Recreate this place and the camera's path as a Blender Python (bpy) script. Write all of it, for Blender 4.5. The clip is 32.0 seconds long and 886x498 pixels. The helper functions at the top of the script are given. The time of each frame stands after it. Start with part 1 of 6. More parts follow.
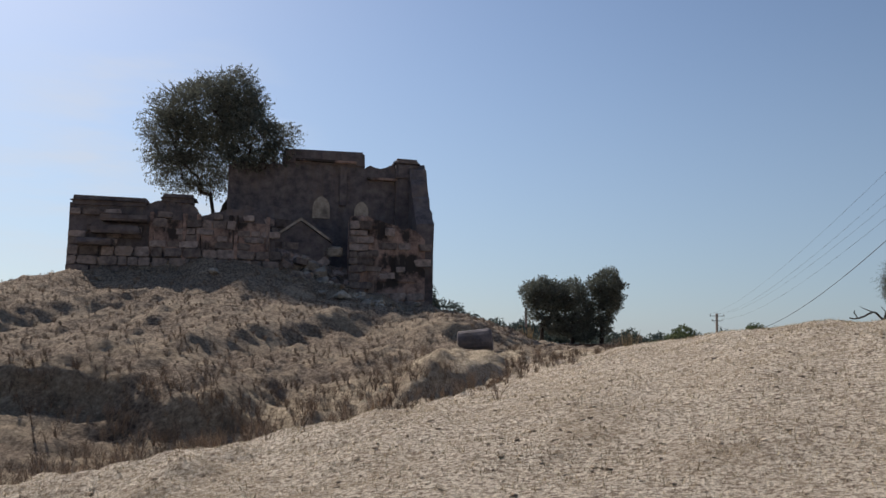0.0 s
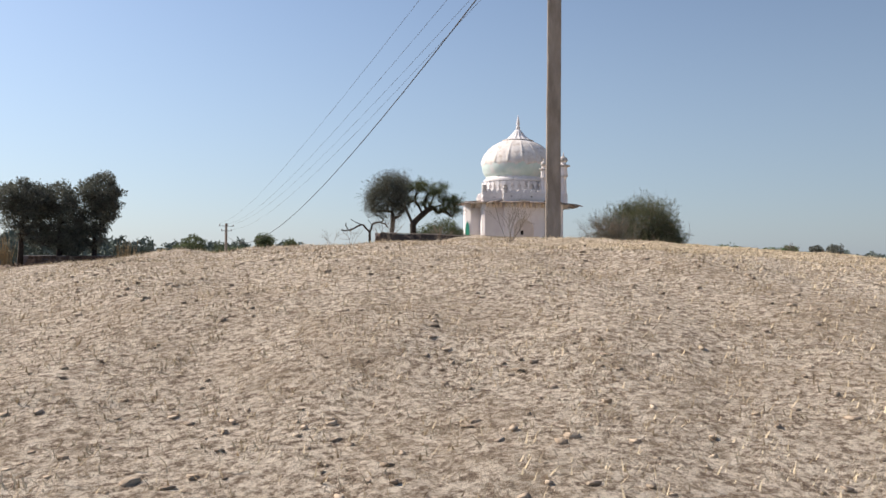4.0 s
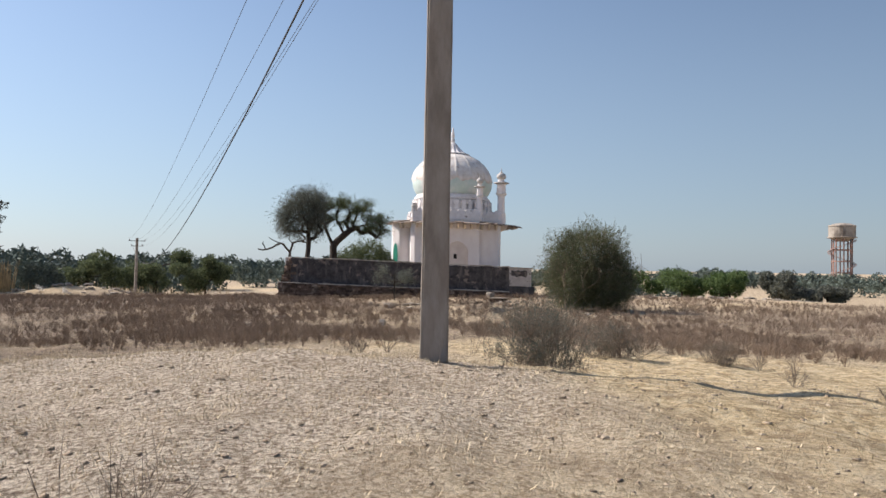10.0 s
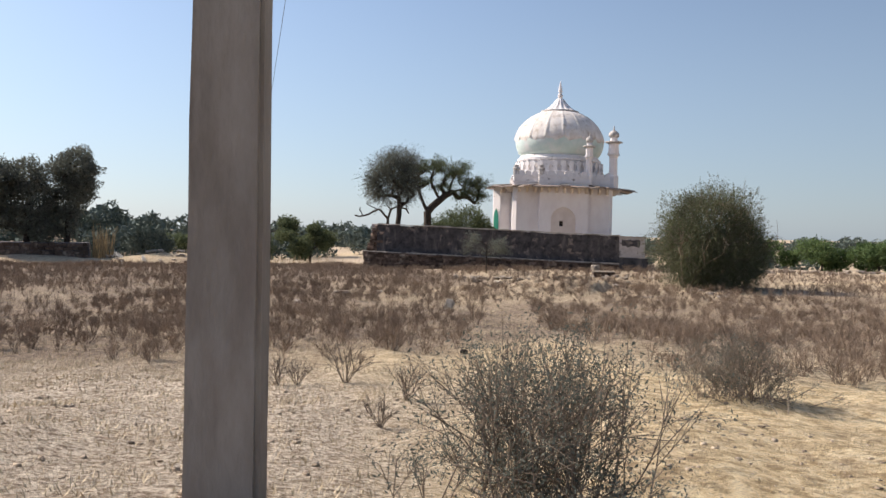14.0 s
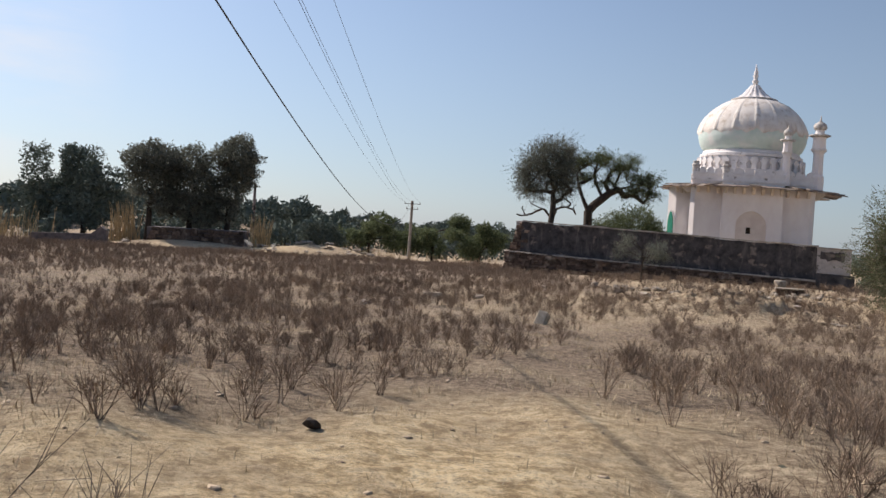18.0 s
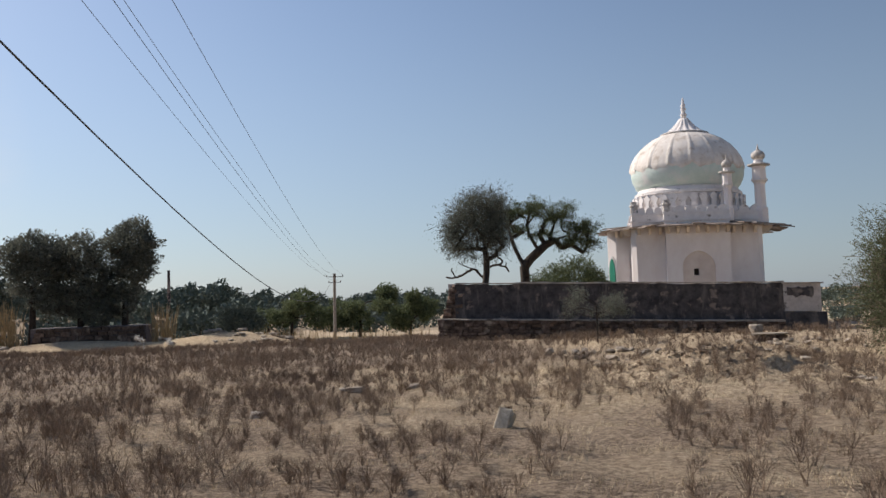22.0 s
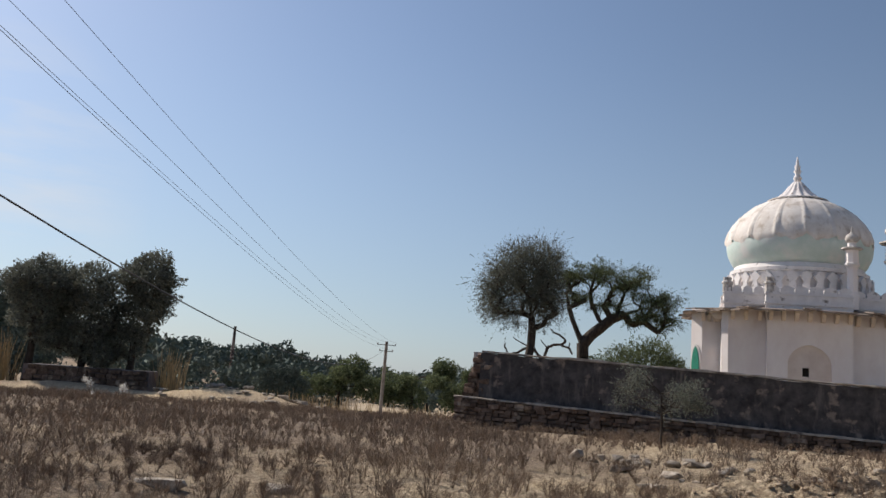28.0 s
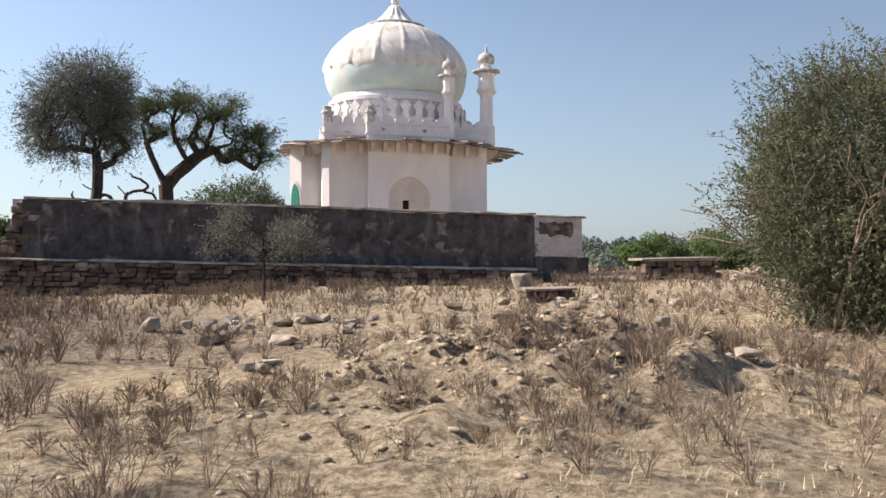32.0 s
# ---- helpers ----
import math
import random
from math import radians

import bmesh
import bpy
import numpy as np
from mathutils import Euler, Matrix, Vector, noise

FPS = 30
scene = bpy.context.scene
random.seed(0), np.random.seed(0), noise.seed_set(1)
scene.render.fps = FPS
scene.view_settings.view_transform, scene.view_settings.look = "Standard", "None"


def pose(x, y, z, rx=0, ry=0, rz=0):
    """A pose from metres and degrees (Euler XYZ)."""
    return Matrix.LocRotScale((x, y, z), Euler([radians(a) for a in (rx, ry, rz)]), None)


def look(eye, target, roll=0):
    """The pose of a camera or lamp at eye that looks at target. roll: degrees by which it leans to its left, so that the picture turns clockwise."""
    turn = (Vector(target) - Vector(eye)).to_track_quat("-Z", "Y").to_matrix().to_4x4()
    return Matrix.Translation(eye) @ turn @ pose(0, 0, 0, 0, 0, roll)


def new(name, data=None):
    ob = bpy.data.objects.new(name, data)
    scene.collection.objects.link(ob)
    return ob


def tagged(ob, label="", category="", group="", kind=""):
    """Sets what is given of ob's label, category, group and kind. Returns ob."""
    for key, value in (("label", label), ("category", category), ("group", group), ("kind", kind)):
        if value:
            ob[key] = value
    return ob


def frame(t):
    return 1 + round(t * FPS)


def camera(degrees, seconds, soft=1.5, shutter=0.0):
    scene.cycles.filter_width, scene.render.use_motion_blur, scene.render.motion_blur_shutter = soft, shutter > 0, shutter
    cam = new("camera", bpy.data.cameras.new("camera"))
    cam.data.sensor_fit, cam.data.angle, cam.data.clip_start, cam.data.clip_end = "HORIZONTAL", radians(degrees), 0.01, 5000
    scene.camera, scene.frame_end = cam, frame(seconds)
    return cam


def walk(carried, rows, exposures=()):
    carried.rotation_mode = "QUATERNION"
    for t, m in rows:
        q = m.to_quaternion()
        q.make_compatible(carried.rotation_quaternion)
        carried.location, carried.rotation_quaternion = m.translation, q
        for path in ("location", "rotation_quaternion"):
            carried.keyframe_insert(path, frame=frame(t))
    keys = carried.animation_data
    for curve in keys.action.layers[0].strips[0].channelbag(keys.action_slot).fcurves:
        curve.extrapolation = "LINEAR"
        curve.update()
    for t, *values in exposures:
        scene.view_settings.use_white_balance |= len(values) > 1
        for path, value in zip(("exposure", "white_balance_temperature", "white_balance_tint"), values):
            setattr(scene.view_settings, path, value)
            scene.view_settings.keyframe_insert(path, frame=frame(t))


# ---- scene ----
cam = camera(57.6, 32.0)
PATH = [
    (0, (1.483, 1.324, 1.698), (1.214, 3.292, 1.934), 0.7),
    (0.5, (1.688, 1.640, 1.742), (1.697, 3.631, 1.928), 1.0),
    (1, (1.893, 2.133, 1.785), (2.180, 4.107, 1.930), -0.7),
    (1.5, (2.303, 2.356, 1.831), (2.675, 4.320, 1.902), -0.4),
    (2, (2.687, 2.675, 1.882), (3.353, 4.559, 1.946), -0.5),
    (2.5, (3.114, 2.929, 1.931), (3.934, 4.751, 2.023), -0.3),
    (4.5, (5.018, 4.645, 2.193), (5.859, 6.459, 2.181), 0.4),
    (5, (5.372, 5.476, 2.319), (6.196, 7.298, 2.292), 0.4),
    (5.5, (5.674, 6.047, 2.407), (6.424, 7.901, 2.409), 1.6),
    (6, (5.932, 6.339, 2.531), (6.751, 8.157, 2.682), 0.3),
    (6.5, (6.252, 6.849, 2.709), (7.070, 8.672, 2.803), 0.6),
    (7, (6.592, 7.365, 2.805), (7.475, 9.160, 2.816), -0.2),
    (7.5, (7.014, 7.807, 2.914), (7.890, 9.604, 2.897), -0.8),
    (8, (7.435, 8.292, 3.045), (8.278, 10.105, 3.054), 0.5),
    (8.5, (7.991, 8.717, 3.168), (8.862, 10.516, 3.224), 0.6),
    (9, (8.425, 9.118, 3.286), (9.341, 10.892, 3.396), 1.4),
    (9.5, (8.907, 9.622, 3.326), (9.925, 11.340, 3.445), 1.1),
    (10, (9.390, 10.242, 3.390), (10.354, 11.994, 3.436), 0.8),
    (10.5, (9.853, 10.921, 3.417), (10.821, 12.671, 3.426), -0.9),
    (11, (10.390, 11.552, 3.428), (11.345, 13.308, 3.458), -0.5),
    (11.5, (10.917, 12.202, 3.404), (11.787, 14.002, 3.453), -0.3),
    (12, (11.466, 12.788, 3.385), (12.360, 14.578, 3.403), 0.6),
    (12.5, (11.945, 13.340, 3.423), (12.809, 15.144, 3.425), 1.2),
    (13, (12.405, 13.826, 3.475), (13.258, 15.633, 3.496), 0.3),
    (13.5, (12.791, 14.225, 3.480), (13.520, 16.088, 3.468), 1.2),
    (14, (13.191, 14.656, 3.472), (13.889, 16.531, 3.432), 1.1),
    (14.5, (13.723, 15.258, 3.452), (14.369, 17.152, 3.440), 0.7),
    (16.5, (16.171, 18.084, 3.220), (16.814, 19.977, 3.223), 0.1),
    (17, (16.711, 18.678, 3.139), (17.254, 20.603, 3.168), 0.9),
    (17.5, (17.263, 19.353, 3.132), (17.776, 21.286, 3.167), 1.1),
    (18, (17.681, 19.872, 3.126), (17.914, 21.857, 3.081), 3.5),
    (18.5, (18.008, 20.555, 3.141), (18.102, 22.553, 3.195), 1.8),
    (19, (18.368, 21.240, 3.136), (18.368, 23.237, 3.255), 1.6),
    (19.5, (18.565, 21.938, 3.141), (18.642, 23.931, 3.289), 0.6),
    (20, (18.724, 22.679, 3.110), (18.810, 24.673, 3.247), -0.9),
    (20.5, (18.697, 23.439, 3.148), (18.785, 25.435, 3.238), -0.1),
    (21, (18.665, 24.121, 3.190), (18.827, 26.111, 3.303), -0.7),
    (21.5, (18.665, 24.833, 3.207), (18.854, 26.821, 3.326), -1.5),
    (22, (18.667, 25.482, 3.224), (19.073, 27.436, 3.348), -1.9),
    (22.5, (18.830, 26.116, 3.319), (19.342, 28.045, 3.456), -1.3),
    (23, (18.995, 26.762, 3.314), (19.640, 28.653, 3.418), -1.5),
    (23.5, (19.239, 27.420, 3.299), (19.863, 29.314, 3.449), -1.9),
    (24, (19.524, 28.111, 3.252), (20.149, 30.005, 3.402), -2.0),
    (24.5, (19.901, 28.825, 3.185), (20.466, 30.733, 3.389), -2.0),
    (26.5, (21.765, 31.832, 2.691), (22.165, 33.777, 2.931), 0.3),
    (27, (22.188, 32.617, 2.708), (22.407, 34.596, 2.894), 5.8),
    (27.5, (22.542, 33.333, 2.673), (22.696, 35.311, 2.924), 4.9),
    (28, (22.852, 34.042, 2.655), (23.033, 36.006, 2.982), 4.1),
    (28.3, (23.028, 34.458, 2.617), (23.529, 36.374, 2.895), 0.1),
    (28.5, (23.143, 34.706, 2.602), (23.815, 36.582, 2.780), -1.8),
    (29, (23.360, 35.361, 2.561), (24.210, 37.170, 2.642), -2.6),
    (29.5, (23.564, 35.876, 2.579), (24.474, 37.656, 2.500), -2.2),
    (30, (23.737, 36.432, 2.573), (24.748, 38.156, 2.505), -2.2),
    (30.5, (24.033, 37.128, 2.591), (25.030, 38.862, 2.564), 0.0),
    (30.8, (24.089, 37.486, 2.585), (25.076, 39.226, 2.590), 0.9),
    (31, (24.132, 37.677, 2.589), (25.171, 39.384, 2.647), -0.3),
    (31.5, (24.322, 38.350, 2.518), (25.436, 40.011, 2.502), -1.0),
    (32, (24.598, 39.001, 2.568), (25.713, 40.661, 2.554), -0.3),
]
walk(cam, [(t, look(eye, target, roll)) for t, eye, target, roll in PATH],
     exposures=[(0.0, -0.15, 6600, 12), (1.0, 0.10, 6850, 13), (2.5, 0.25, 6850, 14), (5.0, 0.4, 6850, 14), (6.0, 0.14, 6550, 12), (7.0, 0.3, 6750, 14), (8.0, 0.33, 6800, 14), (9.0, 0.2, 6600, 13), (10.0, 0.34, 6700, 13), (13.0, 0.42, 6850, 14), (17.0, 0.35, 6900, 15), (19.0, -0.02, 6850, 14), (21.5, -0.04, 6850, 13), (23.0, 0.10, 6850, 13), (27.0, 0.08, 6850, 13), (28.0, -0.06, 6800, 12), (29.5, 0.46, 6850, 14), (32.0, 0.64, 6950, 14)])

# ---- light ----
SUN_AZ, SUN_EL = 136.0, 40.0          # degrees: bearing counted from +x, height over the horizon
sun_way = Vector((math.cos(radians(SUN_AZ)) * math.cos(radians(SUN_EL)), math.sin(radians(SUN_AZ)) * math.cos(radians(SUN_EL)), math.sin(radians(SUN_EL))))
world = bpy.data.worlds.new("world")
scene.world = world
world.use_nodes = True
wn = world.node_tree.nodes
wl = world.node_tree.links
sky = wn.new("ShaderNodeTexSky")
sky.sky_type = 'NISHITA'
sky.sun_disc = False
sky.sun_elevation = radians(SUN_EL)
sky.sun_rotation = radians(90.0 - SUN_AZ)
sky.air_density, sky.dust_density, sky.ozone_density = 0.9, 0.5, 2.0
wn["Background"].inputs["Strength"].default_value = 0.112
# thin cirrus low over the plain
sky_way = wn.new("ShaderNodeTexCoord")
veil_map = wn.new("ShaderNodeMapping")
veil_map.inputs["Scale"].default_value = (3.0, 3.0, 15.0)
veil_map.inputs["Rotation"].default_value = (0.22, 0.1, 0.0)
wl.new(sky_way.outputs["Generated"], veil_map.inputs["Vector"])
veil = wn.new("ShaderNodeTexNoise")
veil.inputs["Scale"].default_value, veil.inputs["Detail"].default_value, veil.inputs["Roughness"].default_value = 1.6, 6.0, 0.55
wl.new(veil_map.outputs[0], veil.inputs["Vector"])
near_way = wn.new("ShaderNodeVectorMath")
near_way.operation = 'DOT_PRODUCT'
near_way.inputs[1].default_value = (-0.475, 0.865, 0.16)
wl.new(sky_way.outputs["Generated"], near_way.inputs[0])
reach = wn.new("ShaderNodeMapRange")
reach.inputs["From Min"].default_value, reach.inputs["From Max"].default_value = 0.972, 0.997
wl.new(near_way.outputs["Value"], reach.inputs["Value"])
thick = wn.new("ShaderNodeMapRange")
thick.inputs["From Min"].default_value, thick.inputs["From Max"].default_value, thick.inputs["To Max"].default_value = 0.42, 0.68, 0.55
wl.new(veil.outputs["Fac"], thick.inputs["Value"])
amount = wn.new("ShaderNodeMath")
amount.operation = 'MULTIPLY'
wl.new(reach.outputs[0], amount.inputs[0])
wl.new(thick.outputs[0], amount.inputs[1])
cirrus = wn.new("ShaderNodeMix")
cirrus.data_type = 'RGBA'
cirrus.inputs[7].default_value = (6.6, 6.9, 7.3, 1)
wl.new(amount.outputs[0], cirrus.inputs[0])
# dust haze: pale lavender towards the horizon, thinning upwards
haze = wn.new("ShaderNodeMix")
haze.data_type = 'RGBA'
haze.inputs[7].default_value = (2.95, 4.02, 5.2, 1)
height = wn.new("ShaderNodeSeparateXYZ")
wl.new(sky_way.outputs["Generated"], height.inputs[0])
veil_high = wn.new("ShaderNodeMapRange")
veil_high.interpolation_type = 'SMOOTHSTEP'
veil_high.inputs["From Min"].default_value, veil_high.inputs["From Max"].default_value = -0.1, 0.45
veil_high.inputs["To Min"].default_value, veil_high.inputs["To Max"].default_value = 0.72, 0.06
wl.new(height.outputs["Z"], veil_high.inputs["Value"])
wl.new(veil_high.outputs[0], haze.inputs[0])
wl.new(sky.outputs[0], haze.inputs[6])
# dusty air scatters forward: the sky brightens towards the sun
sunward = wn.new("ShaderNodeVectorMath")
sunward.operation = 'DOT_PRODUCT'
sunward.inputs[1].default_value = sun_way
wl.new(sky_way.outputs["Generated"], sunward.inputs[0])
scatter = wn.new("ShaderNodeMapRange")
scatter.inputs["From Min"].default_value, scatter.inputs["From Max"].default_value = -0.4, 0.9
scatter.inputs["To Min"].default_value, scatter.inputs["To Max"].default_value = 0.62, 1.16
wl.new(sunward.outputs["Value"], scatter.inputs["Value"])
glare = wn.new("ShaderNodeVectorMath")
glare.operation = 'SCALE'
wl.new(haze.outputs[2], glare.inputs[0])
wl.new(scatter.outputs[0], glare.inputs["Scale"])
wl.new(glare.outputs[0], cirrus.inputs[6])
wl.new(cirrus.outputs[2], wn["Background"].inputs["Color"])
sun = new("sun", bpy.data.lights.new("sun", 'SUN'))
sun.data.energy = 5.0
sun.data.angle = radians(0.55)
sun.data.color = (1.0, 0.94, 0.85)
sun.matrix_world = look((0, 0, 60), Vector((0, 0, 60)) - sun_way)


# ---- materials ----
def material(name, colours, scale=6.0, rough=0.9, bump=0.3, bump_scale=30.0, stains=None, stain_scale=1.2, stain_at=(0.5, 0.62), per_piece=0.0, island=0.0, metal=0.0, stretch=(1, 1, 1), thin=0.0, streaks=None):
    """A weathered surface: noise between two or three colours, larger stains, fine relief, and a shift of lightness from piece to piece."""
    m = bpy.data.materials.new(name)
    m.use_nodes = True
    n, l = m.node_tree.nodes, m.node_tree.links
    bsdf = n["Principled BSDF"]
    bsdf.inputs["Roughness"].default_value = rough
    bsdf.inputs["Metallic"].default_value = metal
    bsdf.inputs["Specular IOR Level"].default_value = 0.25
    geo = n.new("ShaderNodeNewGeometry")
    mp = n.new("ShaderNodeMapping")
    mp.inputs["Scale"].default_value = stretch
    l.new(geo.outputs["Position"], mp.inputs["Vector"])
    tex = n.new("ShaderNodeTexNoise")
    tex.inputs["Scale"].default_value, tex.inputs["Detail"].default_value, tex.inputs["Roughness"].default_value = scale, 6.0, 0.65
    l.new(mp.outputs[0], tex.inputs["Vector"])
    ramp = n.new("ShaderNodeValToRGB")
    l.new(tex.outputs["Fac"], ramp.inputs["Fac"])
    el = ramp.color_ramp.elements
    el[0].position, el[1].position = 0.34, 0.66
    el[0].color, el[1].color = (*colours[0], 1), (*colours[-1], 1)
    if len(colours) == 3:
        el.new(0.5).color = (*colours[1], 1)
    colour = ramp.outputs["Color"]
    if stains:
        big = n.new("ShaderNodeTexNoise")
        big.inputs["Scale"].default_value, big.inputs["Detail"].default_value, big.inputs["Roughness"].default_value = stain_scale, 7.0, 0.6
        l.new(mp.outputs[0], big.inputs["Vector"])
        r2 = n.new("ShaderNodeMapRange")
        r2.inputs["From Min"].default_value, r2.inputs["From Max"].default_value = stain_at
        l.new(big.outputs["Fac"], r2.inputs["Value"])
        mix = n.new("ShaderNodeMix")
        mix.data_type = 'RGBA'
        l.new(r2.outputs[0], mix.inputs[0])
        l.new(colour, mix.inputs[6])
        mix.inputs[7].default_value = (*stains, 1)
        colour = mix.outputs[2]
    if streaks:
        runs = n.new("ShaderNodeMapping")
        runs.inputs["Scale"].default_value = (1, 1, 0.22)
        l.new(geo.outputs["Position"], runs.inputs["Vector"])
        st = n.new("ShaderNodeTexNoise")
        st.inputs["Scale"].default_value, st.inputs["Detail"].default_value, st.inputs["Roughness"].default_value = 2.6, 6.0, 0.6
        l.new(runs.outputs[0], st.inputs["Vector"])
        r3 = n.new("ShaderNodeMapRange")
        r3.inputs["From Min"].default_value, r3.inputs["From Max"].default_value = 0.55, 0.70
        r3.inputs["To Max"].default_value = 0.8
        l.new(st.outputs["Fac"], r3.inputs["Value"])
        mx = n.new("ShaderNodeMix")
        mx.data_type = 'RGBA'
        l.new(r3.outputs[0], mx.inputs[0])
        l.new(colour, mx.inputs[6])
        mx.inputs[7].default_value = (*streaks, 1)
        colour = mx.outputs[2]
    if per_piece or island:
        hsv = n.new("ShaderNodeHueSaturation")
        rnd = n.new("ShaderNodeObjectInfo").outputs["Random"] if per_piece else geo.outputs["Random Per Island"]
        rg = n.new("ShaderNodeMapRange")
        k = per_piece or island
        rg.inputs["To Min"].default_value, rg.inputs["To Max"].default_value = 1 - k, 1 + k
        l.new(rnd, rg.inputs["Value"])
        l.new(rg.outputs[0], hsv.inputs["Value"])
        l.new(colour, hsv.inputs["Color"])
        colour = hsv.outputs[0]
    l.new(colour, bsdf.inputs["Base Color"])
    if bump:
        fine = n.new("ShaderNodeTexNoise")
        fine.inputs["Scale"].default_value, fine.inputs["Detail"].default_value = bump_scale, 4.0
        l.new(mp.outputs[0], fine.inputs["Vector"])
        bp = n.new("ShaderNodeBump")
        bp.inputs["Strength"].default_value, bp.inputs["Distance"].default_value = bump, 0.03
        l.new(fine.outputs["Fac"], bp.inputs["Height"])
        l.new(bp.outputs[0], bsdf.inputs["Normal"])
    if thin:
        glow = n.new("ShaderNodeBsdfTranslucent")
        l.new(colour, glow.inputs["Color"])
        both = n.new("ShaderNodeMixShader")
        both.inputs[0].default_value = thin
        l.new(bsdf.outputs[0], both.inputs[1])
        l.new(glow.outputs[0], both.inputs[2])
        l.new(both.outputs[0], n["Material Output"].inputs["Surface"])
    return m


def ground_material():
    """Dry soil, straw and litter: three earths mixed by noises of three sizes."""
    m = bpy.data.materials.new("dry_ground")
    m.use_nodes = True
    n, l = m.node_tree.nodes, m.node_tree.links
    bsdf = n["Principled BSDF"]
    bsdf.inputs["Roughness"].default_value = 1.0
    bsdf.inputs["Specular IOR Level"].default_value = 0.1
    geo = n.new("ShaderNodeNewGeometry")

    def noise_at(scale, detail=6.0, rough=0.62):
        t = n.new("ShaderNodeTexNoise")
        t.inputs["Scale"].default_value, t.inputs["Detail"].default_value, t.inputs["Roughness"].default_value = scale, detail, rough
        l.new(geo.outputs["Position"], t.inputs["Vector"])
        return t.outputs["Fac"]

    def ramp(fac, stops):
        r = n.new("ShaderNodeValToRGB")
        e = r.color_ramp.elements
        e[0].position, e[0].color = stops[0][0], (*stops[0][1], 1)
        e[1].position, e[1].color = stops[-1][0], (*stops[-1][1], 1)
        for p, c in stops[1:-1]:
            e.new(p).color = (*c, 1)
        l.new(fac, r.inputs["Fac"])
        return r.outputs["Color"]

    def blend(fac, a, b):
        x = n.new("ShaderNodeMix")
        x.data_type = 'RGBA'
        l.new(fac, x.inputs[0])
        l.new(a, x.inputs[6])
        l.new(b, x.inputs[7])
        return x.outputs[2]

    def span(fac, lo, hi):
        r = n.new("ShaderNodeMapRange")
        r.inputs["From Min"].default_value, r.inputs["From Max"].default_value = lo, hi
        l.new(fac, r.inputs["Value"])
        return r.outputs[0]

    straw = ramp(noise_at(21.0, 8.0, 0.8), [(0.42, (0.225, 0.165, 0.122)), (0.487, (0.60, 0.49, 0.375)), (0.56, (0.90, 0.79, 0.65))])
    sand = ramp(noise_at(6.0, 9.0, 0.78), [(0.41, (0.42, 0.30, 0.17)), (0.5, (0.78, 0.61, 0.37)), (0.58, (0.92, 0.77, 0.52))])
    litter = ramp(noise_at(8.0, 9.0, 0.8), [(0.42, (0.22, 0.163, 0.112)), (0.5, (0.58, 0.46, 0.315)), (0.57, (0.86, 0.715, 0.51))])
    brown = ramp(noise_at(10.0, 9.0, 0.8), [(0.40, (0.085, 0.062, 0.048)), (0.5, (0.24, 0.182, 0.137)), (0.60, (0.45, 0.355, 0.265))])
    attr = n.new("ShaderNodeAttribute")
    attr.attribute_name = "cover"
    sep = n.new("ShaderNodeSeparateColor")
    l.new(attr.outputs["Color"], sep.inputs[0])

    def scaled(fac, k):
        q = n.new("ShaderNodeMath")
        q.operation = 'MULTIPLY'
        q.inputs[1].default_value = k
        l.new(fac, q.inputs[0])
        return q.outputs[0]

    c = blend(sep.outputs[0], litter, straw)
    c = blend(sep.outputs[1], c, sand)
    dark = ramp(noise_at(30.0, 6.0, 0.75), [(0.36, (0.10, 0.072, 0.05)), (0.62, (0.36, 0.275, 0.18))])
    patch = ramp(noise_at(18.0, 6.0, 0.75), [(0.38, (0.22, 0.155, 0.105)), (0.60, (0.55, 0.43, 0.30))])
    c = blend(scaled(span(noise_at(0.9, 9.0, 0.78), 0.49, 0.62), 0.5), c, patch)
    c = blend(scaled(span(noise_at(6.5, 7.0, 0.75), 0.55, 0.62), 0.4), c, patch)
    c = blend(scaled(span(noise_at(4.2, 8.0, 0.8), 0.53, 0.62), 0.45), c, dark)
    c = blend(scaled(span(noise_at(13.0, 7.0, 0.8), 0.57, 0.63), 0.7), c, dark)
    c = blend(sep.outputs[2], c, brown)
    grit = ramp(noise_at(70.0, 3.0, 0.6), [(0.40, (0.16, 0.118, 0.085)), (0.60, (0.42, 0.33, 0.23))])
    c = blend(scaled(span(noise_at(38.0, 5.0, 0.75), 0.53, 0.60), 0.5), c, grit)
    l.new(c, bsdf.inputs["Base Color"])
    bp = n.new("ShaderNodeBump")
    bp.inputs["Strength"].default_value, bp.inputs["Distance"].default_value = 1.0, 0.05
    l.new(noise_at(40.0, 6.0, 0.8), bp.inputs["Height"])
    l.new(bp.outputs[0], bsdf.inputs["Normal"])
    return m


GROUND = ground_material()
WHITEWASH = material("whitewash", [(0.80, 0.735, 0.725), (0.88, 0.83, 0.82)], 1.2, 0.85, 0.12, 40, stains=(0.66, 0.56, 0.52), stain_scale=0.7, stain_at=(0.58, 0.80), stretch=(1, 1, 0.5))
NICHE_WASH = material("buff_wash", [(0.66, 0.57, 0.52), (0.76, 0.68, 0.63)], 1.4, 0.88, 0.12, 40, stains=(0.56, 0.45, 0.40), stain_scale=0.9, stain_at=(0.56, 0.78))
DOME_UPPER = material("old_lime_plaster", [(0.66, 0.60, 0.55), (0.82, 0.78, 0.74)], 1.6, 0.9, 0.35, 22, stains=(0.44, 0.36, 0.29), stain_scale=1.3, stain_at=(0.54, 0.72), streaks=(0.48, 0.41, 0.35))
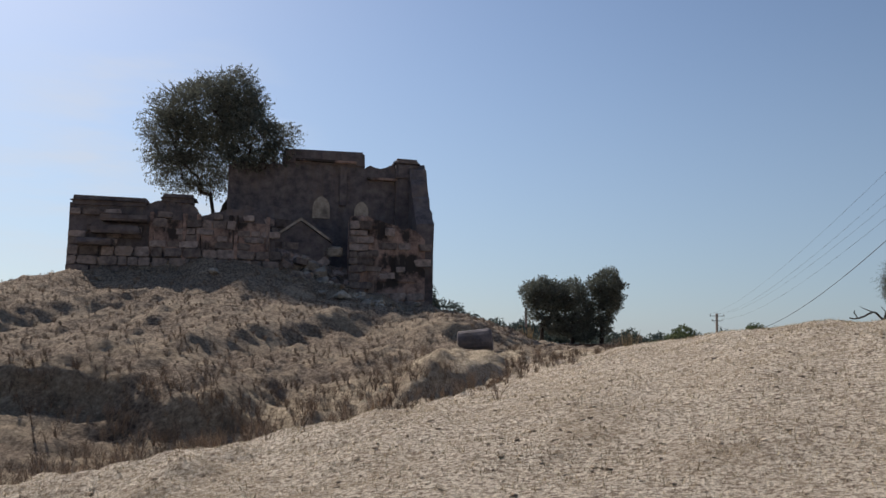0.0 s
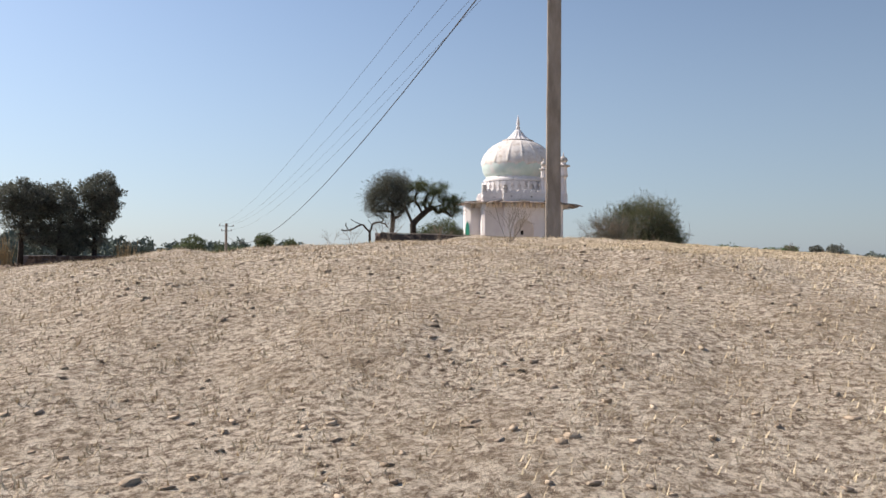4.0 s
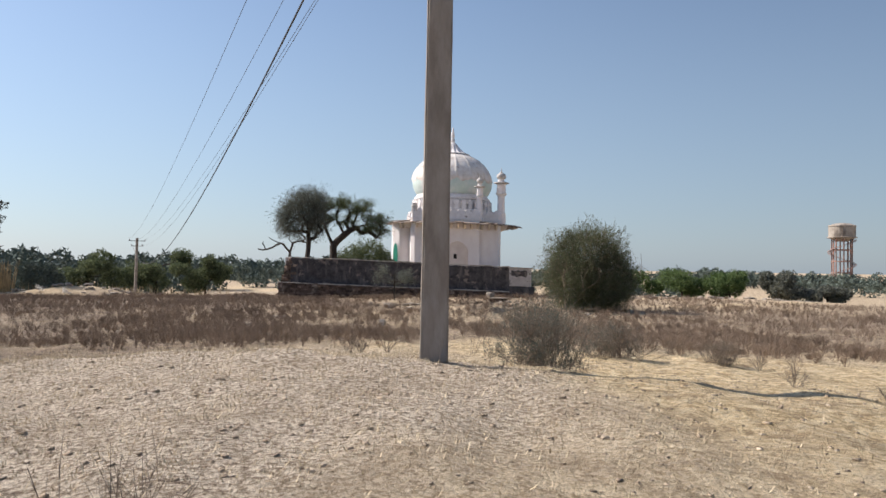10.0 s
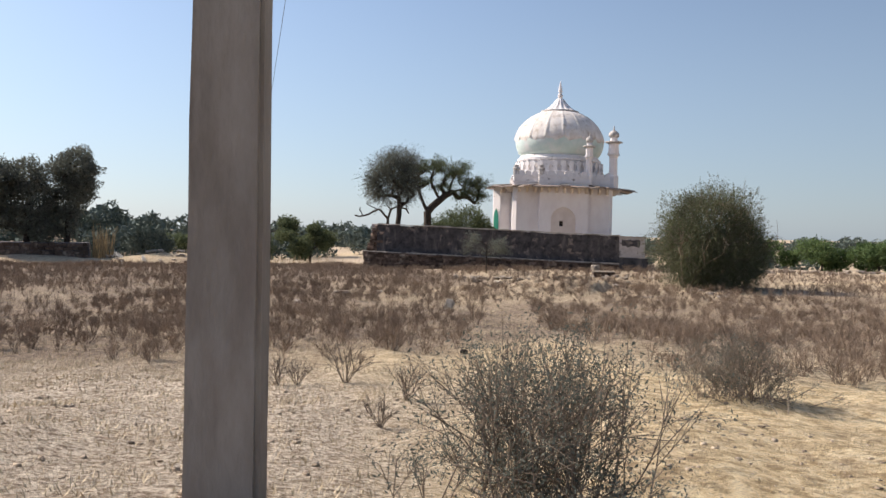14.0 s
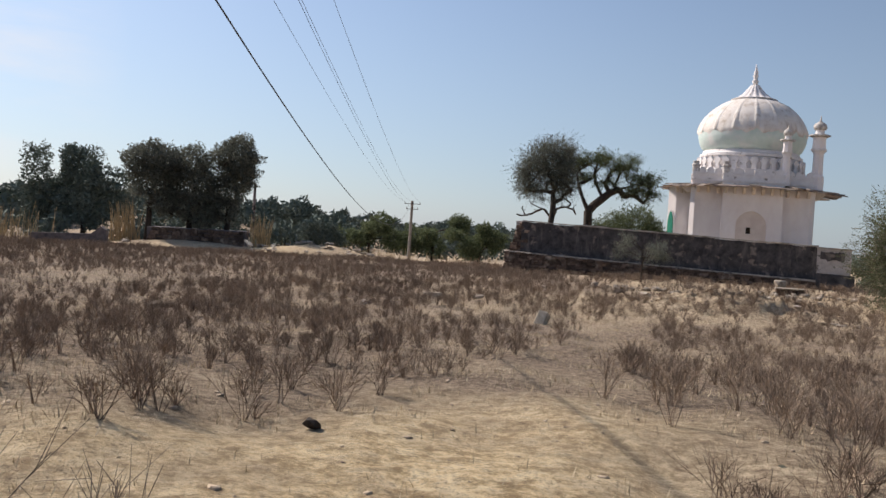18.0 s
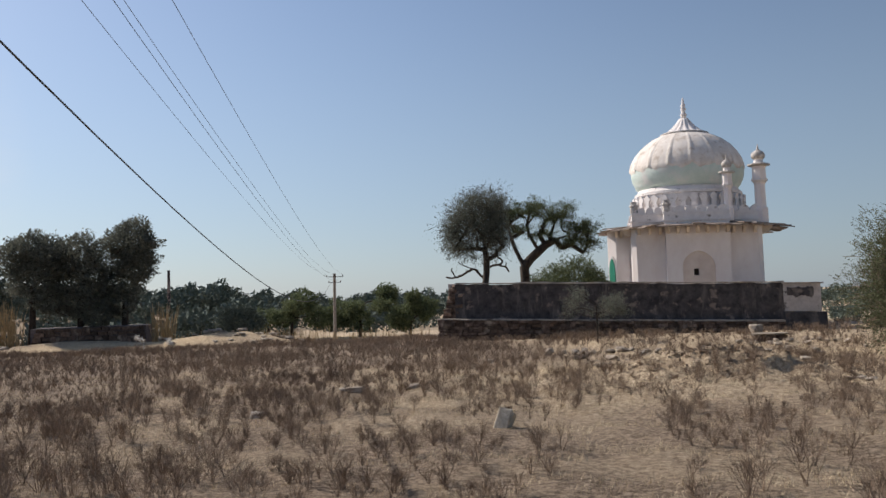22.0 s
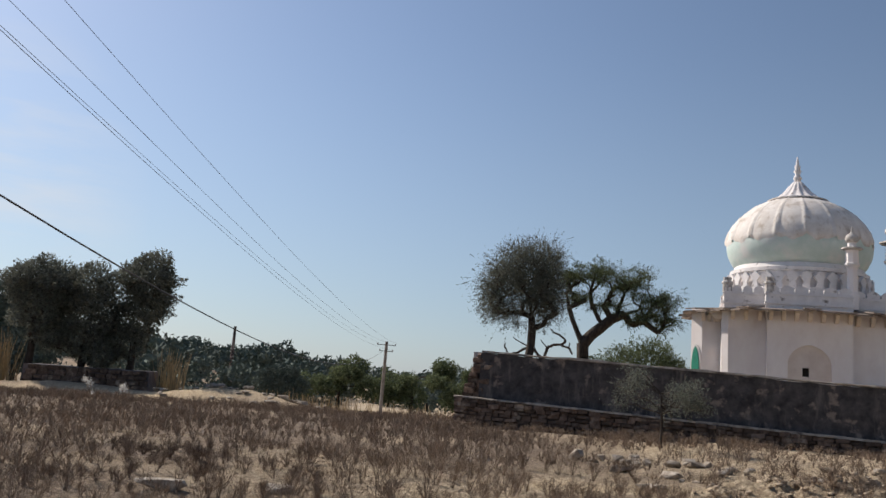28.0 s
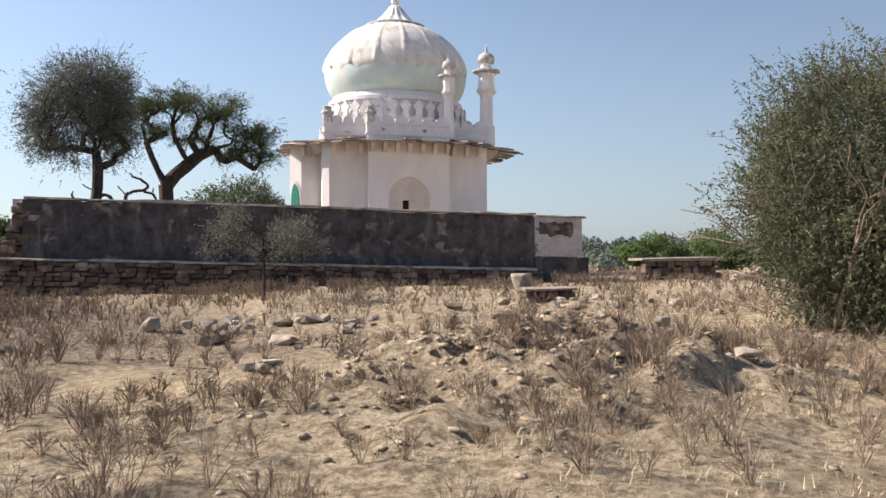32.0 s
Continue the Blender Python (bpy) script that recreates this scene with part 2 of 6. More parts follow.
DOME_LOWER = material("pale_green_wash", [(0.52, 0.64, 0.60), (0.64, 0.73, 0.70)], 1.5, 0.85, 0.15, 30, stains=(0.72, 0.73, 0.71), stain_scale=0.8, stain_at=(0.48, 0.66))
TRIM_WHITE = material("white_trim", [(0.72, 0.68, 0.67), (0.82, 0.785, 0.775)], 3.0, 0.85, 0.15, 40, stains=(0.24, 0.20, 0.175), stain_scale=2.6, stain_at=(0.60, 0.70))
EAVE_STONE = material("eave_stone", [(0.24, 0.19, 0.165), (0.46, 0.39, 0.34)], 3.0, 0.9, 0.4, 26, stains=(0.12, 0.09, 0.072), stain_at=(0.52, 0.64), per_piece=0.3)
BRACKET_STONE = material("buff_bracket", [(0.60, 0.50, 0.42), (0.74, 0.66, 0.58)], 4.0, 0.9, 0.25, 30, per_piece=0.12)
DARK_STONE = material("weathered_finial", [(0.30, 0.265, 0.245), (0.66, 0.63, 0.60)], 5.0, 0.85, 0.2, 40)
GREEN_PAINT = material("green_paint", [(0.02, 0.22, 0.15), (0.03, 0.30, 0.21)], 5.0, 0.6, 0.1, 40)
HOLE_DARK = material("unlit_room", [(0.03, 0.025, 0.02), (0.05, 0.04, 0.035)], 3.0, 1.0, 0.1)
BLACK_WALL = material("sooty_plaster", [(0.042, 0.038, 0.040), (0.112, 0.099, 0.096)], 3.0, 0.92, 0.5, 18, stains=(0.25, 0.20, 0.17), stain_scale=2.0, stain_at=(0.57, 0.66), streaks=(0.20, 0.175, 0.158))
# whitewash of the end bay; also paints sunlight on the left return wall
WALL_WASH_AND_SUNLIT = material("flaking_whitewash_and_sunlit_side", [(0.42, 0.37, 0.34), (0.62, 0.56, 0.52)], 3.0, 0.9, 0.3, 24, stains=(0.07, 0.06, 0.055), stain_scale=1.5, stain_at=(0.54, 0.60))
COPING = material("coping", [(0.28, 0.24, 0.20), (0.50, 0.44, 0.38)], 4.0, 0.9, 0.4, 24, stains=(0.12, 0.10, 0.09), stain_at=(0.5, 0.66))
RUBBLE = material("brown_masonry", [(0.085, 0.058, 0.046), (0.20, 0.142, 0.11)], 5.0, 0.95, 0.5, 24, stains=(0.42, 0.335, 0.265), stain_at=(0.56, 0.72), per_piece=0.5)
PALE_STONE = material("pale_fieldstone", [(0.27, 0.225, 0.18), (0.50, 0.44, 0.37)], 6.0, 0.95, 0.6, 22, stains=(0.16, 0.12, 0.085), stain_at=(0.50, 0.64), per_piece=0.3)
COPING_PALE = material("pale_cut_stone", [(0.40, 0.34, 0.26), (0.58, 0.51, 0.41)], 7.0, 0.95, 0.5, 26, stains=(0.34, 0.27, 0.2), stain_at=(0.55, 0.7))
RUIN_DARK = material("blackened_ruin", [(0.082, 0.074, 0.082), (0.195, 0.168, 0.168)], 2.5, 0.95, 0.7, 12, stains=(0.20, 0.155, 0.135), stain_scale=0.8, stain_at=(0.56, 0.72), streaks=(0.13, 0.105, 0.095))
RUIN_RED = material("red_plaster_remains", [(0.22, 0.148, 0.128), (0.45, 0.318, 0.27)], 3.0, 0.95, 0.6, 14, stains=(0.05, 0.042, 0.040), stain_scale=1.1, stain_at=(0.46, 0.58), streaks=(0.36, 0.28, 0.25))
RUIN_STONE = material("dark_ashlar", [(0.125, 0.104, 0.102), (0.33, 0.27, 0.245)], 4.0, 0.95, 0.7, 16, stains=(0.28, 0.22, 0.185), stain_at=(0.57, 0.70), per_piece=0.5)
CONCRETE = material("pole_concrete", [(0.215, 0.185, 0.16), (0.33, 0.295, 0.265)], 5.0, 0.9, 0.3, 40, stains=(0.20, 0.16, 0.135), stain_scale=1.8, stain_at=(0.52, 0.72), stretch=(1, 1, 0.3))
TOWER_RED = material("faded_red_wash", [(0.30, 0.17, 0.14), (0.44, 0.28, 0.235)], 0.6, 0.9, 0.2, stains=(0.26, 0.22, 0.2), stain_scale=0.4)
STEEL = material("galvanised_steel", [(0.14, 0.14, 0.14), (0.22, 0.22, 0.22)], 8.0, 0.6, 0.1, metal=0.5)
WIRE = material("wire", [(0.06, 0.06, 0.065), (0.10, 0.10, 0.105)], 8.0, 0.7, 0.0)
PORCELAIN = material("brown_porcelain", [(0.10, 0.05, 0.03), (0.16, 0.08, 0.05)], 8.0, 0.3, 0.0)
BARK = material("dark_bark", [(0.028, 0.022, 0.019), (0.08, 0.064, 0.053)], 9.0, 0.95, 0.6, 30, stretch=(1, 1, 0.3))
LEAF_GREY = material("dusty_leaves", [(0.108, 0.116, 0.098), (0.19, 0.20, 0.166)], 0.8, 0.9, 0.0, island=0.35, thin=0.38)
LEAF_GREEN = material("olive_leaves", [(0.082, 0.104, 0.054), (0.158, 0.184, 0.096)], 0.8, 0.9, 0.0, island=0.35, thin=0.36)
LEAF_OLIVE = material("olive_thorn_leaves", [(0.088, 0.10, 0.055), (0.165, 0.178, 0.10)], 0.9, 0.9, 0.0, island=0.35, thin=0.35)
LEAF_FRESH = material("fresh_leaves", [(0.07, 0.115, 0.04), (0.15, 0.21, 0.08)], 0.9, 0.8, 0.0, island=0.3, thin=0.3)
# distance haze is mixed into this leaf colour: paler and bluer
LEAF_FAR_HAZED = material("far_leaves_hazed", [(0.095, 0.122, 0.105), (0.165, 0.195, 0.16)], 0.12, 0.95, 0.0, island=0.25)
TWIG = material("dry_twigs", [(0.16, 0.125, 0.098), (0.28, 0.225, 0.175)], 3.0, 0.95, 0.0, island=0.35)
TWIG_DARK = material("brown_brush", [(0.17, 0.122, 0.092), (0.31, 0.232, 0.168)], 0.5, 0.95, 0.0, island=0.45)
STRAW = material("dry_straw", [(0.44, 0.345, 0.225), (0.70, 0.585, 0.41)], 0.8, 0.95, 0.0, island=0.4)
REED = material("dry_reeds", [(0.34, 0.25, 0.14), (0.50, 0.39, 0.235)], 0.4, 0.95, 0.0, island=0.3)
BLOSSOM = material("white_blossom", [(0.62, 0.60, 0.56), (0.80, 0.78, 0.74)], 6.0, 0.8, 0.0, island=0.2, thin=0.3)
CLOD = material("dirt_clods", [(0.25, 0.19, 0.14), (0.50, 0.405, 0.305)], 5.0, 0.98, 0.6, 25, island=0.3)
TANK = material("tank_concrete", [(0.27, 0.235, 0.20), (0.42, 0.37, 0.32)], 0.4, 0.9, 0.2, stains=(0.18, 0.15, 0.125), stain_scale=0.3)


# ---- mesh helpers ----
def finish(name, me, mat, parent=None, label=""):
    if mat:
        me.materials.append(mat)
    ob = new(name, me)
    if parent is not None:
        ob.parent = parent
    if label:
        ob["label"] = label
    return ob


def part(name, bm, mat, parent, label="", smooth=False):
    me = bpy.data.meshes.new(name)
    if smooth:
        for f in bm.faces:
            f.smooth = True
    bm.to_mesh(me)
    bm.free()
    return finish(name, me, mat, parent, label)


def thing(name, place, label, category, group="", turn=0.0):
    e = new(name)
    e.matrix_world = pose(*place, 0, 0, turn)
    return tagged(e, label, category, group)


def raw(name, verts, faces, mat, parent=None, label="", smooth=False):
    me = bpy.data.meshes.new(name)
    v = np.asarray(verts, np.float32).reshape(-1, 3)
    f = np.asarray(faces, np.int32)
    k = f.shape[1]
    me.vertices.add(len(v))
    me.vertices.foreach_set("co", v.ravel())
    me.loops.add(f.size)
    me.loops.foreach_set("vertex_index", f.ravel())
    me.polygons.add(len(f))
    me.polygons.foreach_set("loop_start", np.arange(0, f.size, k, dtype=np.int32))
    me.polygons.foreach_set("loop_total", np.full(len(f), k, np.int32))
    if smooth:
        me.polygons.foreach_set("use_smooth", np.ones(len(f), bool))
    me.update(calc_edges=True)
    return finish(name, me, mat, parent, label)


def box(bm, x0, x1, y0, y1, z0, z1, m=None):
    c = [(x0, y0, z0), (x1, y0, z0), (x1, y1, z0), (x0, y1, z0), (x0, y0, z1), (x1, y0, z1), (x1, y1, z1), (x0, y1, z1)]
    v = [bm.verts.new(m @ Vector(p) if m else p) for p in c]
    for q in ((0, 3, 2, 1), (4, 5, 6, 7), (0, 1, 5, 4), (1, 2, 6, 5), (2, 3, 7, 6), (3, 0, 4, 7)):
        bm.faces.new([v[i] for i in q])
    return v


def block(x0, x1, y0, y1, z0, z1, bevel=0.0, rough=0.0, m=None, seed=0):
    bm = bmesh.new()
    box(bm, x0, x1, y0, y1, z0, z1, m)
    if bevel:
        bmesh.ops.bevel(bm, geom=bm.edges[:], offset=bevel, segments=2, affect='EDGES')
    if rough:
        r = random.Random(seed)
        for v in bm.verts:
            v.co += Vector((r.uniform(-1, 1), r.uniform(-1, 1), r.uniform(-1, 1))) * rough
    return bm


def prism(outline, z0, z1, bm=None, m=None):
    """An upright prism over an outline of (x, y) points that runs anticlockwise."""
    bm = bm or bmesh.new()
    low = [bm.verts.new((m @ Vector((x, y, z0))) if m else (x, y, z0)) for x, y in outline]
    top = [bm.verts.new((m @ Vector((x, y, z1))) if m else (x, y, z1)) for x, y in outline]
    bm.faces.new(low[::-1])
    bm.faces.new(top)
    k = len(outline)
    for i in range(k):
        j = (i + 1) % k
        bm.faces.new((low[i], low[j], top[j], top[i]))
    return bm


def lathe(profile, steps=32, bm=None, centre=(0, 0)):
    """A turned body from (radius, height) points, from the bottom up."""
    bm = bm or bmesh.new()
    rings = []
    for r, z in profile:
        rings.append([bm.verts.new((centre[0] + r * math.cos(2 * math.pi * i / steps), centre[1] + r * math.sin(2 * math.pi * i / steps), z)) for i in range(steps)])
    for a, b in zip(rings, rings[1:]):
        for i in range(steps):
            j = (i + 1) % steps
            bm.faces.new((a[i], a[j], b[j], b[i]))
    bm.faces.new(rings[0][::-1])
    bm.faces.new(rings[-1])
    return bm


def tubes(segs, sides=3):
    """Tapered stems for rows of x0 y0 z0 x1 y1 z1 r0 r1: vertices and triangles."""
    s = np.asarray(segs, float).reshape(-1, 8)
    a, b = s[:, :3], s[:, 3:6]
    d = b - a
    d /= np.linalg.norm(d, axis=1, keepdims=True) + 1e-9
    up = np.where(np.abs(d[:, 2:3]) > 0.9, np.array([[1.0, 0, 0]]), np.array([[0, 0, 1.0]]))
    e = np.cross(d, up)
    e /= np.linalg.norm(e, axis=1, keepdims=True) + 1e-9
    f = np.cross(d, e)
    rings = []
    for at, rad in ((a, s[:, 6:7]), (b, s[:, 7:8])):
        for k in range(sides):
            w = 2 * math.pi * k / sides
            rings.append(at + rad * (math.cos(w) * e + math.sin(w) * f))
    v = np.stack(rings, 1).reshape(-1, 3)
    base = np.arange(len(s))[:, None] * 2 * sides
    tri = []
    for k in range(sides):
        j = (k + 1) % sides
        tri += [[k, j, sides + j], [k, sides + j, sides + k]]
    faces = (base[:, :, None] + np.array(tri)[None]).reshape(-1, 3)
    return v, faces


def blades(centres, size, rng, long=1.0, flat=0.0):
    """Small leaf-shaped quads at the given places, turned at random."""
    c = np.asarray(centres, float)
    k = len(c)
    p = rng.normal(size=(k, 3))
    p /= np.linalg.norm(p, axis=1, keepdims=True)
    q = np.cross(p, rng.normal(size=(k, 3)))
    q /= np.linalg.norm(q, axis=1, keepdims=True) + 1e-9
    s = size * rng.uniform(0.6, 1.4, (k, 1))
    v = np.stack([c - p * s * long, c + q * s * 0.5, c + p * s * long, c - q * s * 0.5], 1).reshape(-1, 3)
    return v, np.arange(4 * k).reshape(-1, 4)


# ---- the lie of the land ----
def smooth(a, b, x):
    s = np.clip((np.asarray(x, float) - a) / (b - a), 0, 1)
    return s * s * (3 - 2 * s)


def waves(x, y, size, seed):
    """A cheap rolling noise of sines, about -1 to 1."""
    r = np.random.RandomState(seed)
    out = 0
    for _ in range(7):
        w, p = r.uniform(0, 2 * math.pi), r.uniform(0, 6.3)
        k = 2 * math.pi / (size * r.uniform(0.6, 1.7))
        out = out + np.sin(k * (x * math.cos(w) + y * math.sin(w)) + p)
    return out / 3.2


MOUND_U = [-27, -19, -14.1, -12.2, -9.7, -8.0, -4.0, -1.0, 1.5, 3.4, 6.5, 9.0, 12.0, 14.0, 17.5, 22, 28]
MOUND_H = [0.0, 0.27, 0.82, 1.12, 1.55, 1.78, 1.82, 1.80, 1.76, 1.42, 1.10, 0.92, 0.74, 0.58, 0.26, 0.06, 0.0]


def mound_axes(x, y):
    dx, dy = x - 12.9, y - 16.4
    return 0.64 * dx + 0.77 * dy, 0.77 * dx - 0.64 * dy


def lay(x, y, fine=True):
    """Height of the ground."""
    x, y = np.asarray(x, float), np.asarray(y, float)
    base = 0.05 + 0.95 * smooth(0, 30, y)
    u, v = mound_axes(x, y)
    ridge = (np.interp(u - 0.8, MOUND_U, MOUND_H) + np.interp(u, MOUND_U, MOUND_H) + np.interp(u + 0.8, MOUND_U, MOUND_H)) / 3
    left = 8.6 + 3.2 * smooth(-11, -4, u)
    side = np.where(v < 0, np.exp(-(v / left) ** 2), np.exp(-(v / 17.0) ** 2))
    h = base + ridge * side
    # gully on the left of the mound, and the bank beyond it with its cut face
    n = (x + 6.0) * 0.8 - (y - 11.5) * 0.6
    along = (x + 6.0) * 0.6 + (y - 11.5) * 0.8
    h = h - 0.85 * np.exp(-(n / 3.0) ** 2) * (1 - smooth(2, 16, along)) * smooth(-26, -14, along)
    bank = (y - 15.2) - 0.38 * (x + 6.0) + 1.1 * waves(x, y, 6.0, 11)
    reach = (1 - smooth(-1.5, 1.5, x)) * (1 - smooth(26, 44, y))
    h = h + (0.30 * smooth(-1.6, 1.6, bank) + 0.55 * smooth(-0.3, 0.3, bank) * smooth(-0.5, 0.4, waves(x, y, 6.5, 12))) * reach
    # the rise under the ruin
    h = h + 4.1 * np.exp(-((x + 14.5) / 12.0) ** 2 - ((y - 37.0) / 11.0) ** 2)
    # low swell before the walled court, the heap under the tree clump, rubble swells
    h = h + 0.30 * np.exp(-((x - 40) / 13) ** 2 - ((y - 57) / 9) ** 2)
    h = h + 0.50 * np.exp(-((x - 30.6) / 2.6) ** 2 - ((y - 45.6) / 1.7) ** 2)
    h = h + 1.5 * np.exp(-((x - 4) / 9) ** 2 - ((y - 91) / 6) ** 2)
    h = h + 1.4 * np.exp(-((x - 15.5) / 5.0) ** 2 - ((y - 86) / 3.5) ** 2)
    # the land falls off to the plain
    d = np.hypot(x - 22, (y - 45) * 0.95)
    h = h - 2.7 * np.maximum(smooth(42, 95, d), smooth(66, 112, y))
    bearing = np.degrees(np.arctan2(y - 30, x - 20))
    h = h + smooth(100, 190, d) * (1.0 + 3.4 * smooth(78, 112, bearing) * (1 - smooth(150, 180, bearing)))
    near = 1 - smooth(60, 120, d)
    h = h + near * (0.045 * waves(x, y, 5.5, 3) + 0.035 * waves(x, y, 1.7, 4))
    h = h + (1 - near) * 0.5 * waves(x, y, 70, 5)
    rise = (1 - smooth(0, 5, x)) * smooth(12, 16, y) * (1 - smooth(45, 60, y))
    ragged = (1 - smooth(-1, 4, x + 0.25 * (16 - y))) * smooth(4, 8, y) * (1 - smooth(38, 50, y))
    h = h + ragged * (0.05 * waves(x, y, 0.95, 17) + 0.045 * waves(x, y, 0.5, 18))
    h = h + rise * (0.05 * waves(x, y, 3.4, 13) + 0.04 * waves(x, y, 1.2, 14) + 0.05 * waves(x, y, 0.6, 19))
    h = h + np.exp(-((x - 30.6) / 3.0) ** 2 - ((y - 45.6) / 2.2) ** 2) * (0.17 * waves(x, y, 1.3, 15) + 0.12 * waves(x, y, 0.6, 16))
    if fine:
        close = 1 - smooth(36, 48, np.hypot(x - 18, y - 22))
        h = h + close * (0.007 * waves(x, y, 0.75, 6) + 0.006 * waves(x, y, 0.36, 7) + 0.005 * waves(x, y, 0.24, 8))
    return h


def gz(x, y):
    return float(lay(x, y))


def steps(parts):
    out = []
    for a, b, s in parts:
        out += list(np.arange(a, b - 1e-6, s))
    return np.array(out + [parts[-1][1]])


gx = steps([(-3200, -800, 400), (-800, -200, 60), (-200, -60, 10), (-60, -24, 1.5), (-24, -13, 0.25), (-13, -3, 0.16), (-3, 26, 0.11), (26, 35, 0.14), (35, 40, 0.22), (40, 60, 0.6), (60, 120, 4), (120, 400, 20), (400, 1000, 60), (1000, 3400, 400)])
gy = steps([(-3200, -800, 400), (-800, -200, 60), (-200, -40, 10), (-40, -2, 1.5), (-2, 1, 0.25), (1, 34, 0.11), (34, 43, 0.16), (43, 49, 0.13), (49, 52, 0.2), (52, 75, 0.6), (75, 150, 2.0), (150, 300, 10), (300, 1000, 50), (1000, 3400, 400)])
GX, GY = np.meshgrid(gx, gy)
GZ = lay(GX, GY)
nx, ny = len(gx), len(gy)
idx = np.arange(nx * ny).reshape(ny, nx)
quads = np.stack([idx[:-1, :-1], idx[:-1, 1:], idx[1:, 1:], idx[1:, :-1]], -1).reshape(-1, 4)
ground = raw("ground", np.stack([GX, GY, GZ], -1), quads, GROUND, smooth=True)
tagged(ground, "dry straw-coloured earth with a grassy mound and brown scrub plain", "ground", kind="structure")


def cover(x, y):
    """How much straw and how much bare sand lies at a place."""
    u, v = mound_axes(x, y)
    straw = smooth(-19, -13, v + 2.0 * waves(x, y, 7, 21)) * (1 - smooth(4.5, 9.0, u + 1.6 * waves(x, y, 5, 22))) * smooth(-60, -40, u)
    n = (x + 6.0) * 0.8 - (y - 11.5) * 0.6
    straw = straw * smooth(-1.0, 2.5, n + 0.7 * waves(x, y, 4, 23))
    bank = 0.35 * (1 - smooth(-7, -3, n)) * smooth(14, 20, y)
    sand = smooth(-1.0, 2.0, v + 0.5 * np.maximum(u - 2, 0) + 1.3 * waves(x, y, 5, 24)) * smooth(-7, 0, u) * (1 - smooth(8.5, 13.0, u + 2.0 * waves(x, y, 6, 25)))
    sand = np.maximum(sand, 0.6 * smooth(0.55, 1.1, waves(x, y, 6.5, 26)) * smooth(36, 42, y))
    sand = np.maximum(sand, 0.55 * np.exp(-((x - 50) / 7) ** 2 - ((y - 62) / 5) ** 2))
    sand = np.maximum(sand, 0.95 * np.exp(-((x - 9) / 11) ** 2 - ((y - 84) / 5) ** 2))
    brown = np.maximum((1 - smooth(-2.0, 1.5, n + 0.8 * waves(x, y, 3, 27))) * (1 - smooth(38, 55, y)) * (0.7 + 0.3 * smooth(-0.5, 0.6, waves(x, y, 2.2, 28))), (0.62 + 0.33 * smooth(-0.9, 0.4, waves(x, y, 5.0, 31))) * smooth(22.5, 27, y) * (1 - sand) * (1 - 0.7 * smooth(38, 44, y) * smooth(19, 24, x)))
    brown = np.maximum(brown, 0.95 * smooth(44, 54, y + 2.5 * waves(x, y, 6.0, 34)) * (1 - smooth(82, 90, y)) * (1 - smooth(27, 33, x)) * (1 - 0.6 * sand))
    brown = np.maximum(brown, 0.6 * np.exp(-((x - 30.6) / 2.6) ** 2 - ((y - 45.4) / 1.4) ** 2))
    return np.clip(np.maximum(straw, bank), 0, 1), np.clip(sand, 0, 1), np.clip(brown, 0, 1)


cs, cd, cb = cover(GX, GY)
layer = ground.data.color_attributes.new("cover", 'FLOAT_COLOR', 'POINT')
layer.data.foreach_set("color", np.stack([cs, cd, cb, 0 * cs + 1], -1).astype(np.float32).ravel())


# ---- the white tomb ----
TOMB_TURN = -23.1
TOMB = (46.27, 75.66)
TOMB_M = pose(TOMB[0], TOMB[1], 0, 0, 0, TOMB_TURN)


def court(x, front, z=0.0):
    """A place in the walled court: metres to the right of the tomb's axis and before it."""
    p = TOMB_M @ Vector((x, -front, z))
    return p.x, p.y, p.z


def arch_outline(w, spring, top, n=9):
    """Points of a pointed arch from the right foot to the left, over the width w."""
    out = []
    for i in range(n + 1):
        s = i / n
        ang = s * math.pi / 2
        out.append((w / 2 * math.cos(ang) ** 0.95, spring + (top - spring) * (0.86 * math.sin(ang) + 0.14 * s * s)))
    return out + [(-x, z) for x, z in out[-2::-1]]


def upright(outline, y0, y1, m=None):
    """A plate standing along x, over an outline of (x, z), from y0 to y1."""
    bm = bmesh.new()
    a = [bm.verts.new((m @ Vector((x, y0, z))) if m else (x, y0, z)) for x, z in outline]
    b = [bm.verts.new((m @ Vector((x, y1, z))) if m else (x, y1, z)) for x, z in outline]
    bm.faces.new(a)
    bm.faces.new(b[::-1])
    k = len(outline)
    for i in range(k):
        j = (i + 1) % k
        bm.faces.new((a[j], a[i], b[i], b[j]))
    bmesh.ops.recalc_face_normals(bm, faces=bm.faces[:])
    return bm


